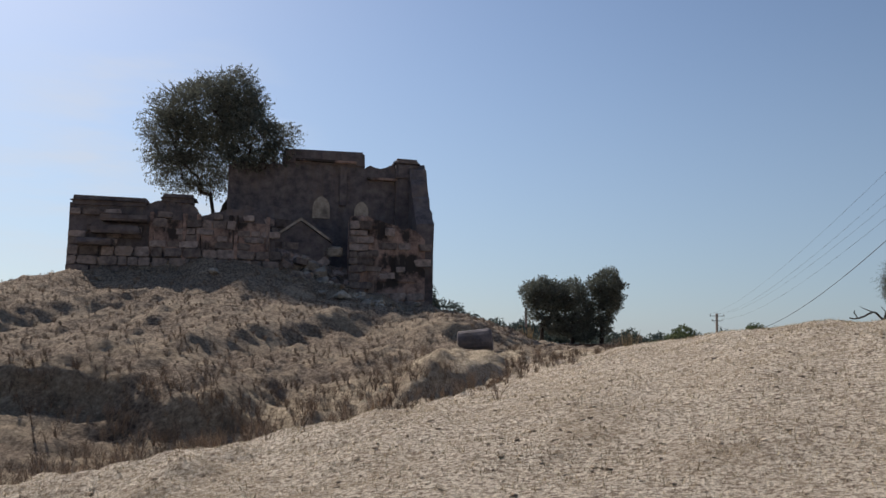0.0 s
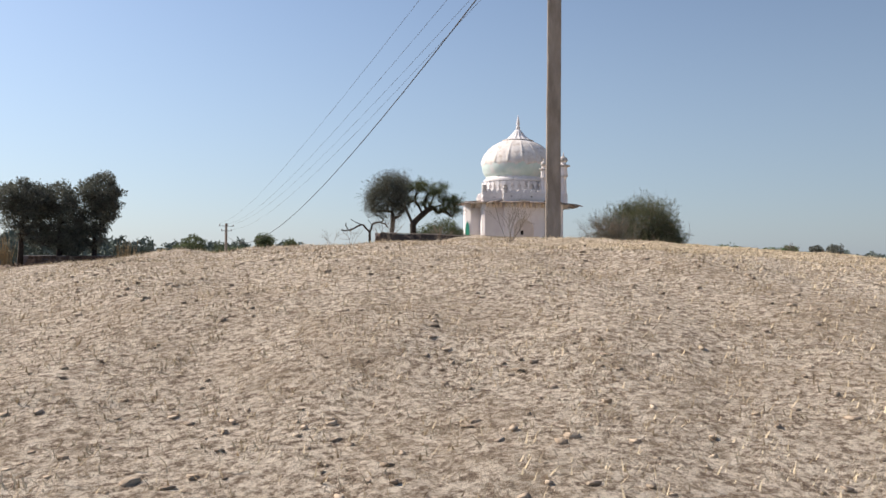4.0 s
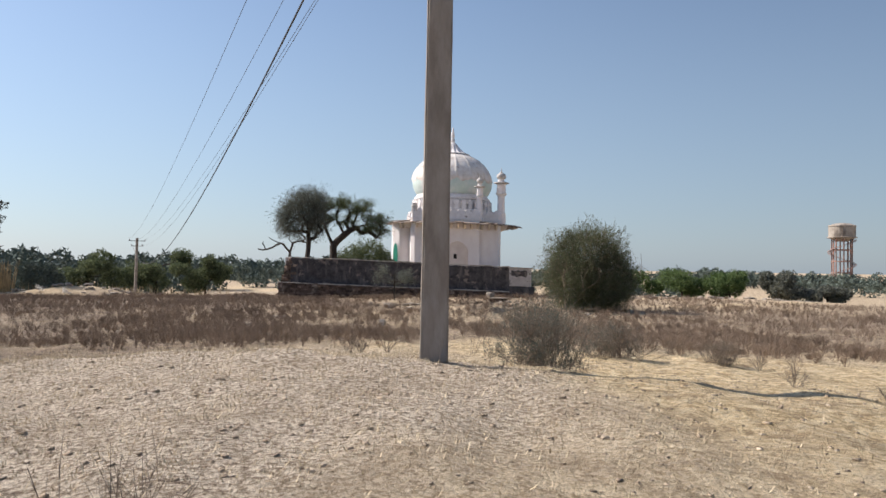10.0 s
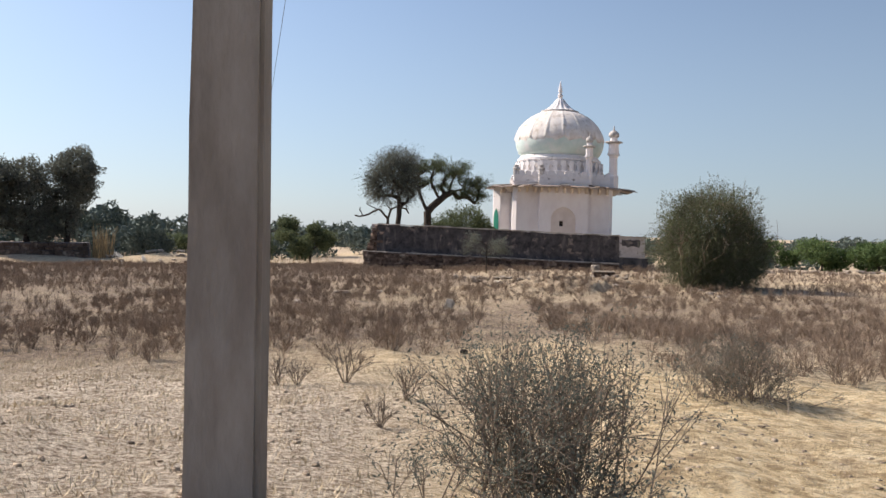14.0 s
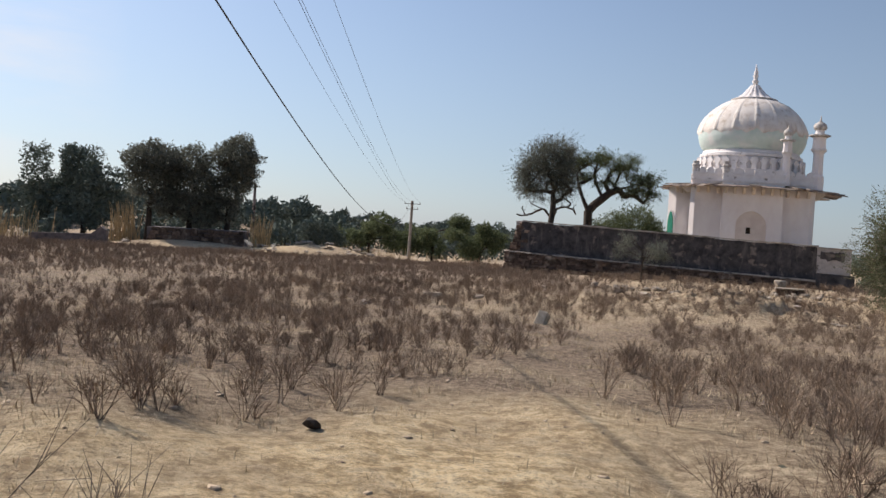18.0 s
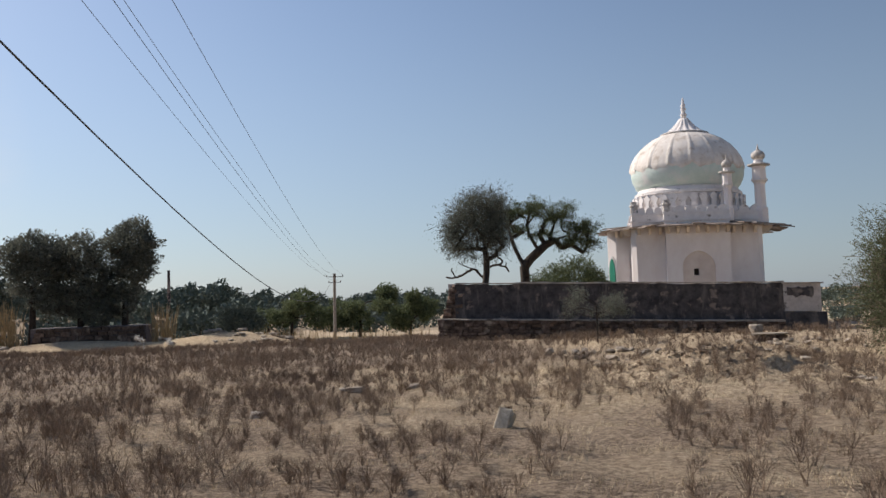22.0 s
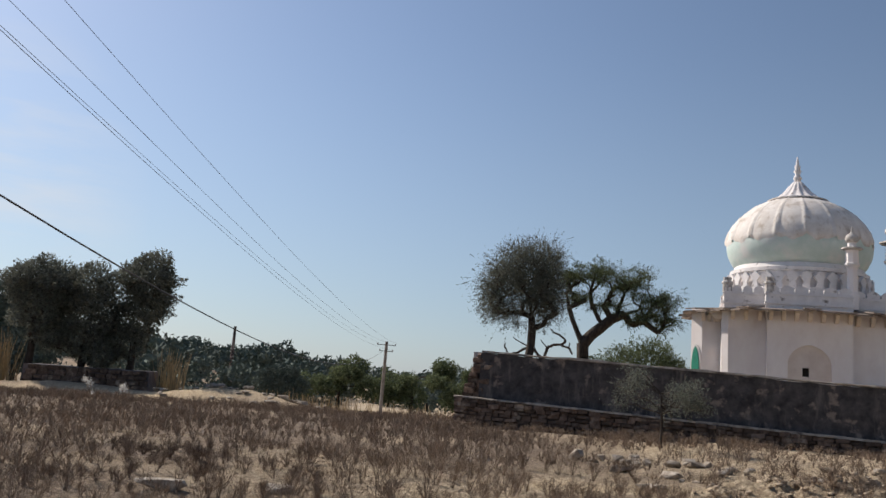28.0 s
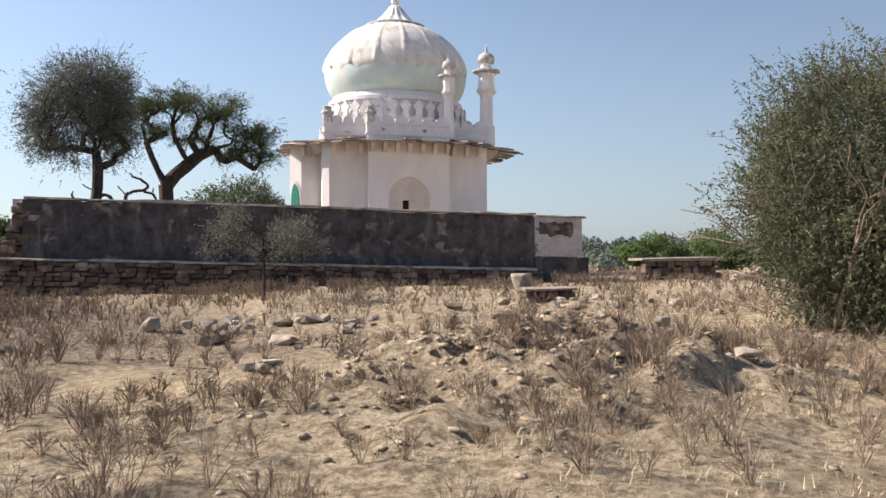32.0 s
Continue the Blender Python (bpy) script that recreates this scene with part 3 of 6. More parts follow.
def minaret(root, x, y, z0, top, w):
    """A small white corner turret: slim shaft, wider open storey under a dark broken slab, bulb and spike."""
    h = top - z0

    def piece(name, profile, sides, mat, parent, label="", smooth=False):
        return part(name, lathe([(r * w, z0 + h * z) for r, z in profile], sides, centre=(x, y)), mat, parent, label, smooth)

    t = piece("turret", [(0.50, -0.2), (0.50, 0.04), (0.40, 0.07), (0.37, 0.42), (0.44, 0.46)], 8, WHITEWASH, root)
    piece("balcony", [(0.42, 0.455), (0.58, 0.49), (0.58, 0.52), (0.5, 0.525)], 8, TRIM_WHITE, t, "stained stone balcony slab")
    piece("upper_shaft", [(0.50, 0.523), (0.46, 0.70), (0.52, 0.725)], 8, WHITEWASH, t)
    piece("upper_balcony", [(0.50, 0.72), (0.82, 0.742), (0.80, 0.762), (0.42, 0.78)], 8, DARK_STONE, t, "darkened broken stone eave slab")
    piece("neck", [(0.36, 0.775), (0.31, 0.84), (0.40, 0.85)], 8, TRIM_WHITE, t)
    piece("cupola", [(0.38, 0.847), (0.48, 0.875), (0.50, 0.91), (0.42, 0.955), (0.22, 0.985), (0.10, 1.0), (0.07, 1.03), (0.02, 1.10)], 12, DARK_STONE, t, "weathered grey ribbed cupola", smooth=True)


def tomb():
    z0 = 2.35
    root = thing("domed_tomb", (TOMB[0], TOMB[1], z0), "whitewashed domed Muslim tomb with broad stone eaves and small turrets", "tomb", turn=TOMB_TURN)
    rnd = random.Random(4)

    def P(name, bm, mat, parent=root, label="", smooth=False):
        for v in bm.verts:
            v.co.z -= z0
        return part(name, bm, mat, parent, label, smooth)

    sq, arm, ext, eave = 4.0, 1.92, 4.75, 7.27
    cut = 0.3                     # the corners are cut off aslant
    body = P("body", prism([(-sq + cut, -sq), (sq - cut, -sq), (sq, -sq + cut), (sq, sq - cut), (sq - cut, sq), (-sq + cut, sq), (-sq, sq - cut), (-sq, -sq + cut)], 1.6, 7.5), WHITEWASH, label="pinkish whitewashed wall")
    # projecting bays in front, on the side with the door, and behind
    for name, turn in (("front_bay", 0), ("rear_bay", 180)):
        m = pose(0, 0, 0, 0, 0, turn)
        bay = P(name, block(-arm, arm, -ext + 0.45, -sq + 0.02, 1.6, eave + 0.25, m=m), WHITEWASH)
        w, spring, top = 1.95, 4.75, 5.72
        outline = [(-arm, 1.6), (-w / 2, 1.6)] + arch_outline(w, spring, top)[::-1] + [(w / 2, 1.6), (arm, 1.6), (arm, eave + 0.2), (-arm, eave + 0.2)]
        P("facing", upright(outline, -ext, -ext + 0.452, m), WHITEWASH, bay)
        wx, wz = -0.15, 4.40
        bm = bmesh.new()
        a, b = -ext + 0.161, -ext + 0.449
        box(bm, -w / 2 - 0.1, wx - 0.15, a, b, 1.6, top + 0.1, m)
        box(bm, wx + 0.15, w / 2 + 0.1, a, b, 1.6, top + 0.1, m)
        box(bm, wx - 0.15, wx + 0.15, a, b, 1.6, wz - 0.22, m)
        box(bm, wx - 0.15, wx + 0.15, a, b, wz + 0.20, top + 0.1, m)
        P("niche", bm, NICHE_WASH, bay, "buff-washed pointed niche")
        P("window", upright([(wx - 0.15, wz - 0.22), (wx + 0.15, wz - 0.22), (wx + 0.15, wz + 0.2), (wx - 0.15, wz + 0.2)], b - 0.05, b - 0.02, m), HOLE_DARK, bay, "small dark window slit")
    # the bay with the door has its corners cut off; the green door stands in the slanting face
    out, slant = 5.5, 0.55
    bay = P("side_bay", prism([(-sq + 0.02, -arm), (-sq + 0.02, arm), (-out + slant, arm), (-out, arm - slant), (-out, -arm + slant), (-out + slant, -arm)][::-1], 1.6, eave + 0.22), WHITEWASH)
    m = pose(-out + slant / 2, -arm + slant / 2, 0, 0, 0, -45)
    P("door_frame", upright([(-0.37, 1.9), (0.37, 1.9)] + arch_outline(0.74, 4.5, 5.6), -0.05, 0.03, m), TRIM_WHITE, bay, "white plaster door surround")
    P("door", upright([(-0.26, 1.9), (0.26, 1.9)] + arch_outline(0.52, 4.4, 5.45), -0.085, -0.02, m), GREEN_PAINT, bay, "green painted pointed-arch door")
    # eaves: an octagon of sloping slabs on brackets
    half, edge = 6.1, 2.8
    corners = [(-edge, -half), (edge, -half), (half, -edge), (half, edge), (edge, half), (-edge, half), (-half, edge), (-half, -edge)]
    inner = 0.66
    for i in range(8):
        a, b = Vector((*corners[i], 0)), Vector((*corners[(i + 1) % 8], 0))
        count = 7 if i % 2 == 0 else 6
        for j in range(count):
            p, q = a.lerp(b, j / count + 0.004), a.lerp(b, (j + 1) / count - 0.004)
            out = rnd.uniform(-0.5, 0.12)
            lift = rnd.uniform(-0.16, 0.12)
            bm = bmesh.new()
            vs = []
            for s, z in ((1 + out / half, eave - 0.02), (inner, eave + 0.22)):
                for w in ((p, q) if s > 0.9 else (q, p)):
                    vs.append((w.x * s, w.y * s, z + lift * (0.6 if s > 0.9 else 0.2)))
            low = [bm.verts.new(v) for v in vs]
            hi = [bm.verts.new((v[0], v[1], v[2] + 0.07)) for v in vs]
            bm.faces.new(low[::-1])
            bm.faces.new(hi)
            for k in range(4):
                bm.faces.new((low[k], low[(k + 1) % 4], hi[(k + 1) % 4], hi[k]))
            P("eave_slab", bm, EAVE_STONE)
    rows = []
    for turn in (0, 180):
        rows += [(turn, x, -ext) for x in np.linspace(-arm + 0.15, arm - 0.15, 7)]
    for turn in (0, 90, 180, 270):
        rows += [(turn, x, -sq) for x in np.linspace(arm + 0.3, sq - 0.5, 3)] + [(turn, -x, -sq) for x in np.linspace(arm + 0.3, sq - 0.5, 3)]
    rows += [(90, x, -sq) for x in np.linspace(-arm, arm, 7)] + [(-90, x, -out) for x in np.linspace(-arm + 0.8, arm - 0.8, 4)] + [(0, x, -arm) for x in (-4.9, -4.6, -4.3)]
    shape = [(0.02, 0), (-0.30, 0), (-0.62, 0.34), (-0.62, 0.44), (0.02, 0.44)]
    for turn, x, y in rows:
        m = pose(0, 0, 0, 0, 0, turn) @ Matrix.Translation((x, y, eave - 0.45))
        bm = bmesh.new()
        l = [bm.verts.new(m @ Vector((-0.085, py, pz))) for py, pz in shape]
        r = [bm.verts.new(m @ Vector((0.085, py, pz))) for py, pz in shape]
        bm.faces.new(l)
        bm.faces.new(r[::-1])
        for k in range(5):
            bm.faces.new((l[(k + 1) % 5], l[k], r[k], r[(k + 1) % 5]))
        P("bracket", bm, BRACKET_STONE)
    # parapets over the walls, with ledge and merlons
    def parapet(x0, x1, y, turn, z0_, merlons):
        m = pose(0, 0, 0, 0, 0, turn)
        w = P("parapet", block(x0, x1, y, y + 0.4, z0_, 8.25, m=m), TRIM_WHITE, label="white parapet with weather-black top")
        P("ledge", block(x0 - 0.06, x1 + 0.06, y - 0.09, y + 0.45, 7.62, 7.74, 0.02, m=m), TRIM_WHITE, w)
        P("ledge", block(x0 - 0.04, x1 + 0.04, y - 0.05, y + 0.42, 8.10, 8.18, 0.02, m=m), TRIM_WHITE, w)
        step = (x1 - x0) / merlons
        for i in range(merlons):
            c = x0 + step * (i + 0.5)
            s = step * 0.44
            o = [(c - s, 8.24), (c + s, 8.24), (c + s, 8.44), (c + s * 0.6, 8.55), (c, 8.61), (c - s * 0.6, 8.55), (c - s, 8.44)]
            P("merlon", upright(o, y + 0.06, y + 0.32, m), TRIM_WHITE, w)
    for turn in (0, 90, 180, 270):
        y = {0: -ext + 0.1, 180: -ext + 0.1, 270: -out + 0.15, 90: -sq + 0.05}[turn]
        parapet(-arm - 0.05, arm + 0.05, y, turn, 7.2, 6)
        parapet(arm + 0.07, sq - 0.02, -sq + 0.08, turn, 7.2, 3)
        parapet(-sq + 0.45, -arm - 0.07, -sq + 0.08, turn, 7.2, 3)
    parapet(-out + 0.35, -sq - 0.02, -arm + 0.1, 0, 7.2, 2)
    # corner posts on the parapet
    for x, y in ((-sq + 0.25, -sq + 0.28), (-arm + 0.15, -ext + 0.3), (-out + 0.36, -arm + 0.2), (-out + 0.36, arm - 0.2)):
        P("corner_post", lathe([(0.24, 8.2), (0.24, 8.6), (0.29, 8.66), (0.28, 8.74), (0.2, 8.8), (0.21, 8.98), (0.1, 9.0)], 8, centre=(x, y)), DARK_STONE)
    P("roof_deck", block(-sq + 0.5, sq - 0.5, -sq + 0.5, sq - 0.5, 7.495, 7.56), COPING)
    # drum with its ring of pointed merlons, and the dome
    drum = P("drum", lathe([(3.4, 7.4), (3.4, 9.55), (3.52, 9.6), (3.52, 9.78), (3.38, 9.84), (3.28, 10.05)], 64), TRIM_WHITE, label="white drum under the dome", smooth=False)
    P("drum_step", lathe([(3.72, 7.4), (3.72, 8.62), (3.66, 8.7), (3.39, 8.72)], 48), TRIM_WHITE, drum)
    for i in range(36):
        w = 360 / 36 * i
        m = pose(0, 0, 0, 0, 0, w)
        o = [(-0.2, 8.66), (0.2, 8.66), (0.12, 9.0), (0.29, 9.26), (0.0, 9.56), (-0.29, 9.26), (-0.12, 9.0)]
        P("merlon", upright(o, -3.70, -3.56, m), TRIM_WHITE, drum)
    prof = [(3.20, 10.0), (3.44, 10.3), (3.62, 10.7), (3.70, 11.1), (3.68, 11.5), (3.54, 12.0), (3.26, 12.5), (2.85, 13.0), (2.34, 13.42), (1.78, 13.72), (1.36, 13.88)]
    rz = np.array(prof)

    def rad(z):
        return float(np.interp(z, rz[:, 1], rz[:, 0]))

    P("dome", lathe(prof, 80), DOME_LOWER, label="bulbous dome, pale green below", smooth=True)
    bm = bmesh.new()
    cols, rowsn, petals = 192, 16, 16
    grid = []
    for i in range(cols):
        w = 2 * math.pi * i / cols
        s = (petals * w / (2 * math.pi)) % 1.0
        low = 11.42 - 0.24 * math.sin(math.pi * s) ** 0.7 + 0.05 * math.sin(23 * w) + 0.04 * math.sin(41 * w + 1)
        rib = 0.11 * math.exp(-((min(s, 1 - s)) / 0.045) ** 2)
        col = []
        for j in range(rowsn + 1):
            z = low + (13.9 - low) * j / rowsn
            r = rad(z) + (0.045 if j else 0.005) + rib * (1 - 0.4 * j / rowsn)
            col.append(bm.verts.new((r * math.cos(w), r * math.sin(w), z)))
        grid.append(col)
    for i in range(cols):
        for j in range(rowsn):
            bm.faces.new((grid[i][j], grid[(i + 1) % cols][j], grid[(i + 1) % cols][j + 1], grid[i][j + 1]))
    shell = P("plaster_shell", bm, DOME_UPPER, label="ribbed cream plaster with petal edge and brown stains", smooth=True)
    P("collar", lathe([(1.40, 13.80), (1.62, 13.86), (1.60, 13.94), (1.30, 13.99)], 36), DARK_STONE, label="brown broken collar ring")
    bm = bmesh.new()
    n = 64
    rings = []
    for r, z in ((1.42, 13.95), (1.05, 14.15), (0.72, 14.45), (0.45, 14.8), (0.26, 15.05)):
        rings.append([bm.verts.new(((r * (1 + 0.07 * math.cos(16 * 2 * math.pi * i / n))) * math.cos(2 * math.pi * i / n), (r * (1 + 0.07 * math.cos(16 * 2 * math.pi * i / n))) * math.sin(2 * math.pi * i / n), z)) for i in range(n)])
    for a, b in zip(rings, rings[1:]):
        for i in range(n):
            bm.faces.new((a[i], a[(i + 1) % n], b[(i + 1) % n], b[i]))
    bm.faces.new(rings[-1])
    P("lotus_cap", bm, TRIM_WHITE, label="fluted white lotus cap", smooth=True)
    P("finial", lathe([(0.2, 15.0), (0.17, 15.2), (0.24, 15.3), (0.17, 15.4), (0.12, 15.55), (0.21, 15.7), (0.13, 15.82), (0.16, 15.98), (0.09, 16.1), (0.07, 16.3), (0.02, 16.55)], 14), TRIM_WHITE, label="greyish white turned finial", smooth=True)
    return root


root = tomb()
z_shift = Matrix.Translation((0, 0, -2.35))
for x, front, zt, top, wide in ((1.98, 4.35, 8.2, 11.4, 0.62), (4.02, 3.6, 8.2, 12.05, 0.86)):
    before = set(bpy.data.objects)
    minaret(root, x, -front, zt, top, wide)
    for ob in set(bpy.data.objects) - before:
        ob.data.transform(z_shift)
# the old building has settled towards its right-hand side
settle = Matrix.Identity(4)
settle[2][0] = -0.022
for ob in root.children_recursive:
    ob.data.transform(settle)


# ---- the walled court ----
wall = tagged(thing("wall_court", (*court(-4.9, 16.5)[:2], 1.0), "blackened plaster court wall on a stone footing with pale coping", "wall", turn=TOMB_TURN), kind="structure")
WX0, WX1 = -8.85, 9.0            # along the wall, from its middle


def wavy_wall(x0, x1, y0, y1, z0, z1, wave, step=0.35, seed=0):
    """A wall piece along x with an uneven top and slightly uneven face."""
    bm = bmesh.new()
    r = random.Random(seed)
    n = max(2, int((x1 - x0) / step))
    rings = []
    t = 0
    for i in range(n + 1):
        x = x0 + (x1 - x0) * i / n
        t = 0.6 * t + r.uniform(-wave, wave)
        rings.append([bm.verts.new(p) for p in ((x, y0 + r.uniform(-0.012, 0.012), z0), (x, y0 + r.uniform(-0.02, 0.02), (z0 + z1) / 2), (x, y0 + 0.02 + r.uniform(-0.01, 0.01), z1 + t), (x, y1, z1 + t), (x, y1, z0))])
    for a, b in zip(rings, rings[1:]):
        for k in range(5):
            bm.faces.new((a[k], b[k], b[(k + 1) % 5], a[(k + 1) % 5]))
    bm.faces.new(rings[0])
    bm.faces.new(rings[-1][::-1])
    bmesh.ops.recalc_face_normals(bm, faces=bm.faces[:])
    return bm


part("plaster_face", wavy_wall(WX0 + 0.45, 7.35, 0.0, 0.55, 0.9, 2.70, 0.03, seed=1), BLACK_WALL, wall, "black weathered plaster")
part("coping", wavy_wall(WX0 + 0.5, 7.4, -0.05, 0.62, 2.70, 2.78, 0.02, seed=1), COPING, wall, "pale crumbling coping")
part("washed_bay", wavy_wall(7.35, WX1, -0.03, 0.57, 1.35, 2.66, 0.01, seed=3), WALL_WASH_AND_SUNLIT, wall, "whitewashed end bay with dark flaking")
rb = random.Random(77)
flake = [(7.50 + 0.09 * i, 2.02 + 0.10 * rb.random() + 0.05 * math.sin(i)) for i in range(14)]
flake += [(8.68 - 0.09 * i, 2.45 + 0.10 * rb.random()) for i in range(14)]
part("flaked_patch", upright(flake, -0.062, -0.03), BLACK_WALL, wall, "dark bare patch where the whitewash fell")
part("bay_foot", wavy_wall(7.35, WX1 + 0.2, -0.12, 0.6, 0.0, 1.35, 0.03, seed=13), BLACK_WALL, wall, "black plaster foot of the end bay")
part("coping", wavy_wall(7.3, WX1 + 0.12, -0.1, 0.7, 2.66, 2.73, 0.01, seed=4), COPING, wall)
# left return gets the pale colour to paint its sunlit side; the right stays black
part("side_face", wavy_wall(0.6, 19.0, 0.0, 0.55, 0.0, 2.72, 0.03, seed=5), WALL_WASH_AND_SUNLIT, wall).matrix_local = pose(WX0, 0, 0.25, 0, 0, 90) @ pose(0, -0.55, 0)
part("side_face", wavy_wall(0.6, 19.0, 0.0, 0.55, 0.0, 2.60, 0.03, seed=6), BLACK_WALL, wall).matrix_local = pose(WX1, 0, -0.25, 0, 0, 90)
part("back_face", wavy_wall(WX0, WX1, 18.9, 19.4, 0.3, 2.50, 0.03, seed=7), BLACK_WALL, wall)
part("court_fill", block(WX0 + 0.1, WX1 - 0.1, 0.3, 19.0, -0.2, 1.35), GROUND, wall, "raised earth floor of the court")
# footing: a ledge with white mortar edge, faced with courses of stone
part("footing", block(WX0 - 0.35, 7.3, -0.30, 0.4, -1.1, 0.88), RUBBLE, wall, "brown stone footing")
part("footing_edge", wavy_wall(WX0 - 0.42, 7.3, -0.46, 0.02, 0.88, 0.955, 0.012, seed=8), COPING, wall, "pale mortar edge of the ledge")
stone_meshes = []
for k in range(10):
    bm = block(-0.5, 0.5, -0.5, 0.5, -0.5, 0.5, 0.07, 0.05, seed=k)
    me = bpy.data.meshes.new("stone")
    bm.to_mesh(me)
    bm.free()
    me.materials.append(RUBBLE)
    stone_meshes.append(me)


def stone_course(parent, x0, x1, y, z, height, seed, depth=0.2, mean=0.42):
    r = random.Random(seed)
    x = x0
    while x < x1 - 0.1:
        w = min(r.uniform(0.6, 1.5) * mean, x1 - x)
        ob = new("stone", stone_meshes[r.randrange(10)])
        ob.parent = parent
        ob.matrix_local = pose(x + w / 2, y + r.uniform(-0.05, 0.04), z + r.uniform(-0.025, 0.025), r.uniform(-5, 5), r.uniform(-5, 5), r.choice((0, 180)) + r.uniform(-5, 5)) @ Matrix.Diagonal((w * 0.93, depth * r.uniform(0.85, 1.25), height * r.uniform(0.55, 1.2), 1))
        x += w


for c in range(9):
    r = random.Random(c)
    for k in range(2):
        ob = new("stone", stone_meshes[(c + k) % 10])
        ob.parent = wall
        ob.matrix_local = pose(WX0 + 0.02 + 0.42 * k + 0.055 * c, 0.27 + 0.1 * r.random(), 1.02 + 0.19 * c, r.uniform(-9, 9), r.uniform(-9, 9), r.uniform(-25, 25)) @ Matrix.Diagonal((0.36 + 0.2 * r.random(), 0.45 + 0.2 * r.random(), 0.2, 1))
for c in range(8):
    stone_course(wall, WX0 - 0.4, 7.35, -0.34, 0.80 - 0.15 * c, 0.155, 50 + c, 0.22, 0.34)

# the wall's courses fall by three in a hundred towards the path
shear = Matrix.Identity(4)
shear[2][0] = -0.031
for ob in wall.children:
    if ob.name.startswith("stone"):
        ob.matrix_basis = Matrix.Translation((0, 0, -0.031 * ob.matrix_basis.translation.x)) @ ob.matrix_basis
    elif not ob.name.startswith("side_face"):
        ob.data.transform(shear)


# ---- poles and wires ----
def concrete_pole(name, x, y, z, height, w0, w1, d0, d1, turn, label, lean=0.0):
    root = thing(name, (x, y, z), label, "utility pole", turn=turn)
    bm = bmesh.new()
    low = [bm.verts.new(p) for p in ((-w0 / 2, -d0 / 2, -0.4), (w0 / 2, -d0 / 2, -0.4), (w0 / 2, d0 / 2, -0.4), (-w0 / 2, d0 / 2, -0.4))]
    o = lean * height
    top = [bm.verts.new(p) for p in ((o - w1 / 2, -d1 / 2, height), (o + w1 / 2, -d1 / 2, height), (o + w1 / 2, d1 / 2, height), (o - w1 / 2, d1 / 2, height))]
    bm.faces.new(low[::-1])
    bm.faces.new(top)
    for i in range(4):
        j = (i + 1) % 4
        bm.faces.new((low[i], low[j], top[j], top[i]))
    bmesh.ops.subdivide_edges(bm, edges=[e for e in bm.edges if abs(e.verts[0].co.z - e.verts[1].co.z) > 1], cuts=22)
    r = random.Random(2)
    bmesh.ops.bevel(bm, geom=[e for e in bm.edges if abs(e.verts[0].co.z - e.verts[1].co.z) > 0.1], offset=0.018, segments=2, affect='EDGES')
    for v in bm.verts:
        v.co.x += r.uniform(-0.003, 0.003)
        v.co.y += r.uniform(-0.003, 0.003)
    part("shaft", bm, CONCRETE, root)
    return root


def cross_arm(root, z, width, ox=0.0):
    arm = part("cross_arm", block(ox - width / 2, ox + width / 2, -0.16, -0.10, z - 0.04, z + 0.04), STEEL, root, "steel cross-arm")
    for x in (-width / 2 + 0.08, 0.0, width / 2 - 0.08):
        part("insulator", lathe([(0.03, z + 0.04), (0.06, z + 0.08), (0.05, z + 0.12), (0.07, z + 0.15), (0.04, z + 0.22)], 8, centre=(ox + x, -0.13)), PORCELAIN, arm, "brown porcelain insulator")


P1 = (13.50, 17.89)
P2 = (25.6, 126.0)
Z1, Z2 = gz(*P1), gz(*P2)
near_pole = concrete_pole("utility_pole", P1[0], P1[1], Z1 - 0.05, 8.6, 0.30, 0.245, 0.15, 0.125, -23.0, "tall tapered grey concrete utility pole standing on the mound", lean=0.004)
cross_arm(near_pole, 8.1, 1.5, 0.05)
cross_arm(near_pole, 7.5, 0.8, 0.05)
far_pole = concrete_pole("utility_pole", P2[0], P2[1], Z2, 8.4, 0.36, 0.30, 0.30, 0.26, 8.0, "pale concrete utility pole with steel cross-arms in the scrub", lean=0.012)
for z, w in ((8.0, 2.2), (7.3, 1.6)):
    cross_arm(far_pole, z, w, 0.1)


def cable(name, a, b, sag, r, label, extra=None):
    a, b = Vector(a), Vector(b)
    n = 40
    pts = []
    for i in range(n + 1):
        s = i / n
        p = a.lerp(b, s)
        p.z -= 4 * sag * s * (1 - s)
        pts.append(p)
    rings, faces = [], []
    for i, p in enumerate(pts):
        d = (pts[min(i + 1, n)] - pts[max(i - 1, 0)]).normalized()
        e = d.cross(Vector((0, 0, 1))).normalized()
        f = d.cross(e)
        rings += [p + r * (math.cos(w) * e + math.sin(w) * f) for w in (0, 1.5708, 3.1416, 4.7124)]
        if i:
            faces += [(4 * i - 4 + k, 4 * i - 4 + (k + 1) % 4, 4 * i + (k + 1) % 4, 4 * i + k) for k in range(4)]
    ob = raw(name, rings, faces, WIRE)
    return tagged(ob, label, "cable", "wires between the poles")


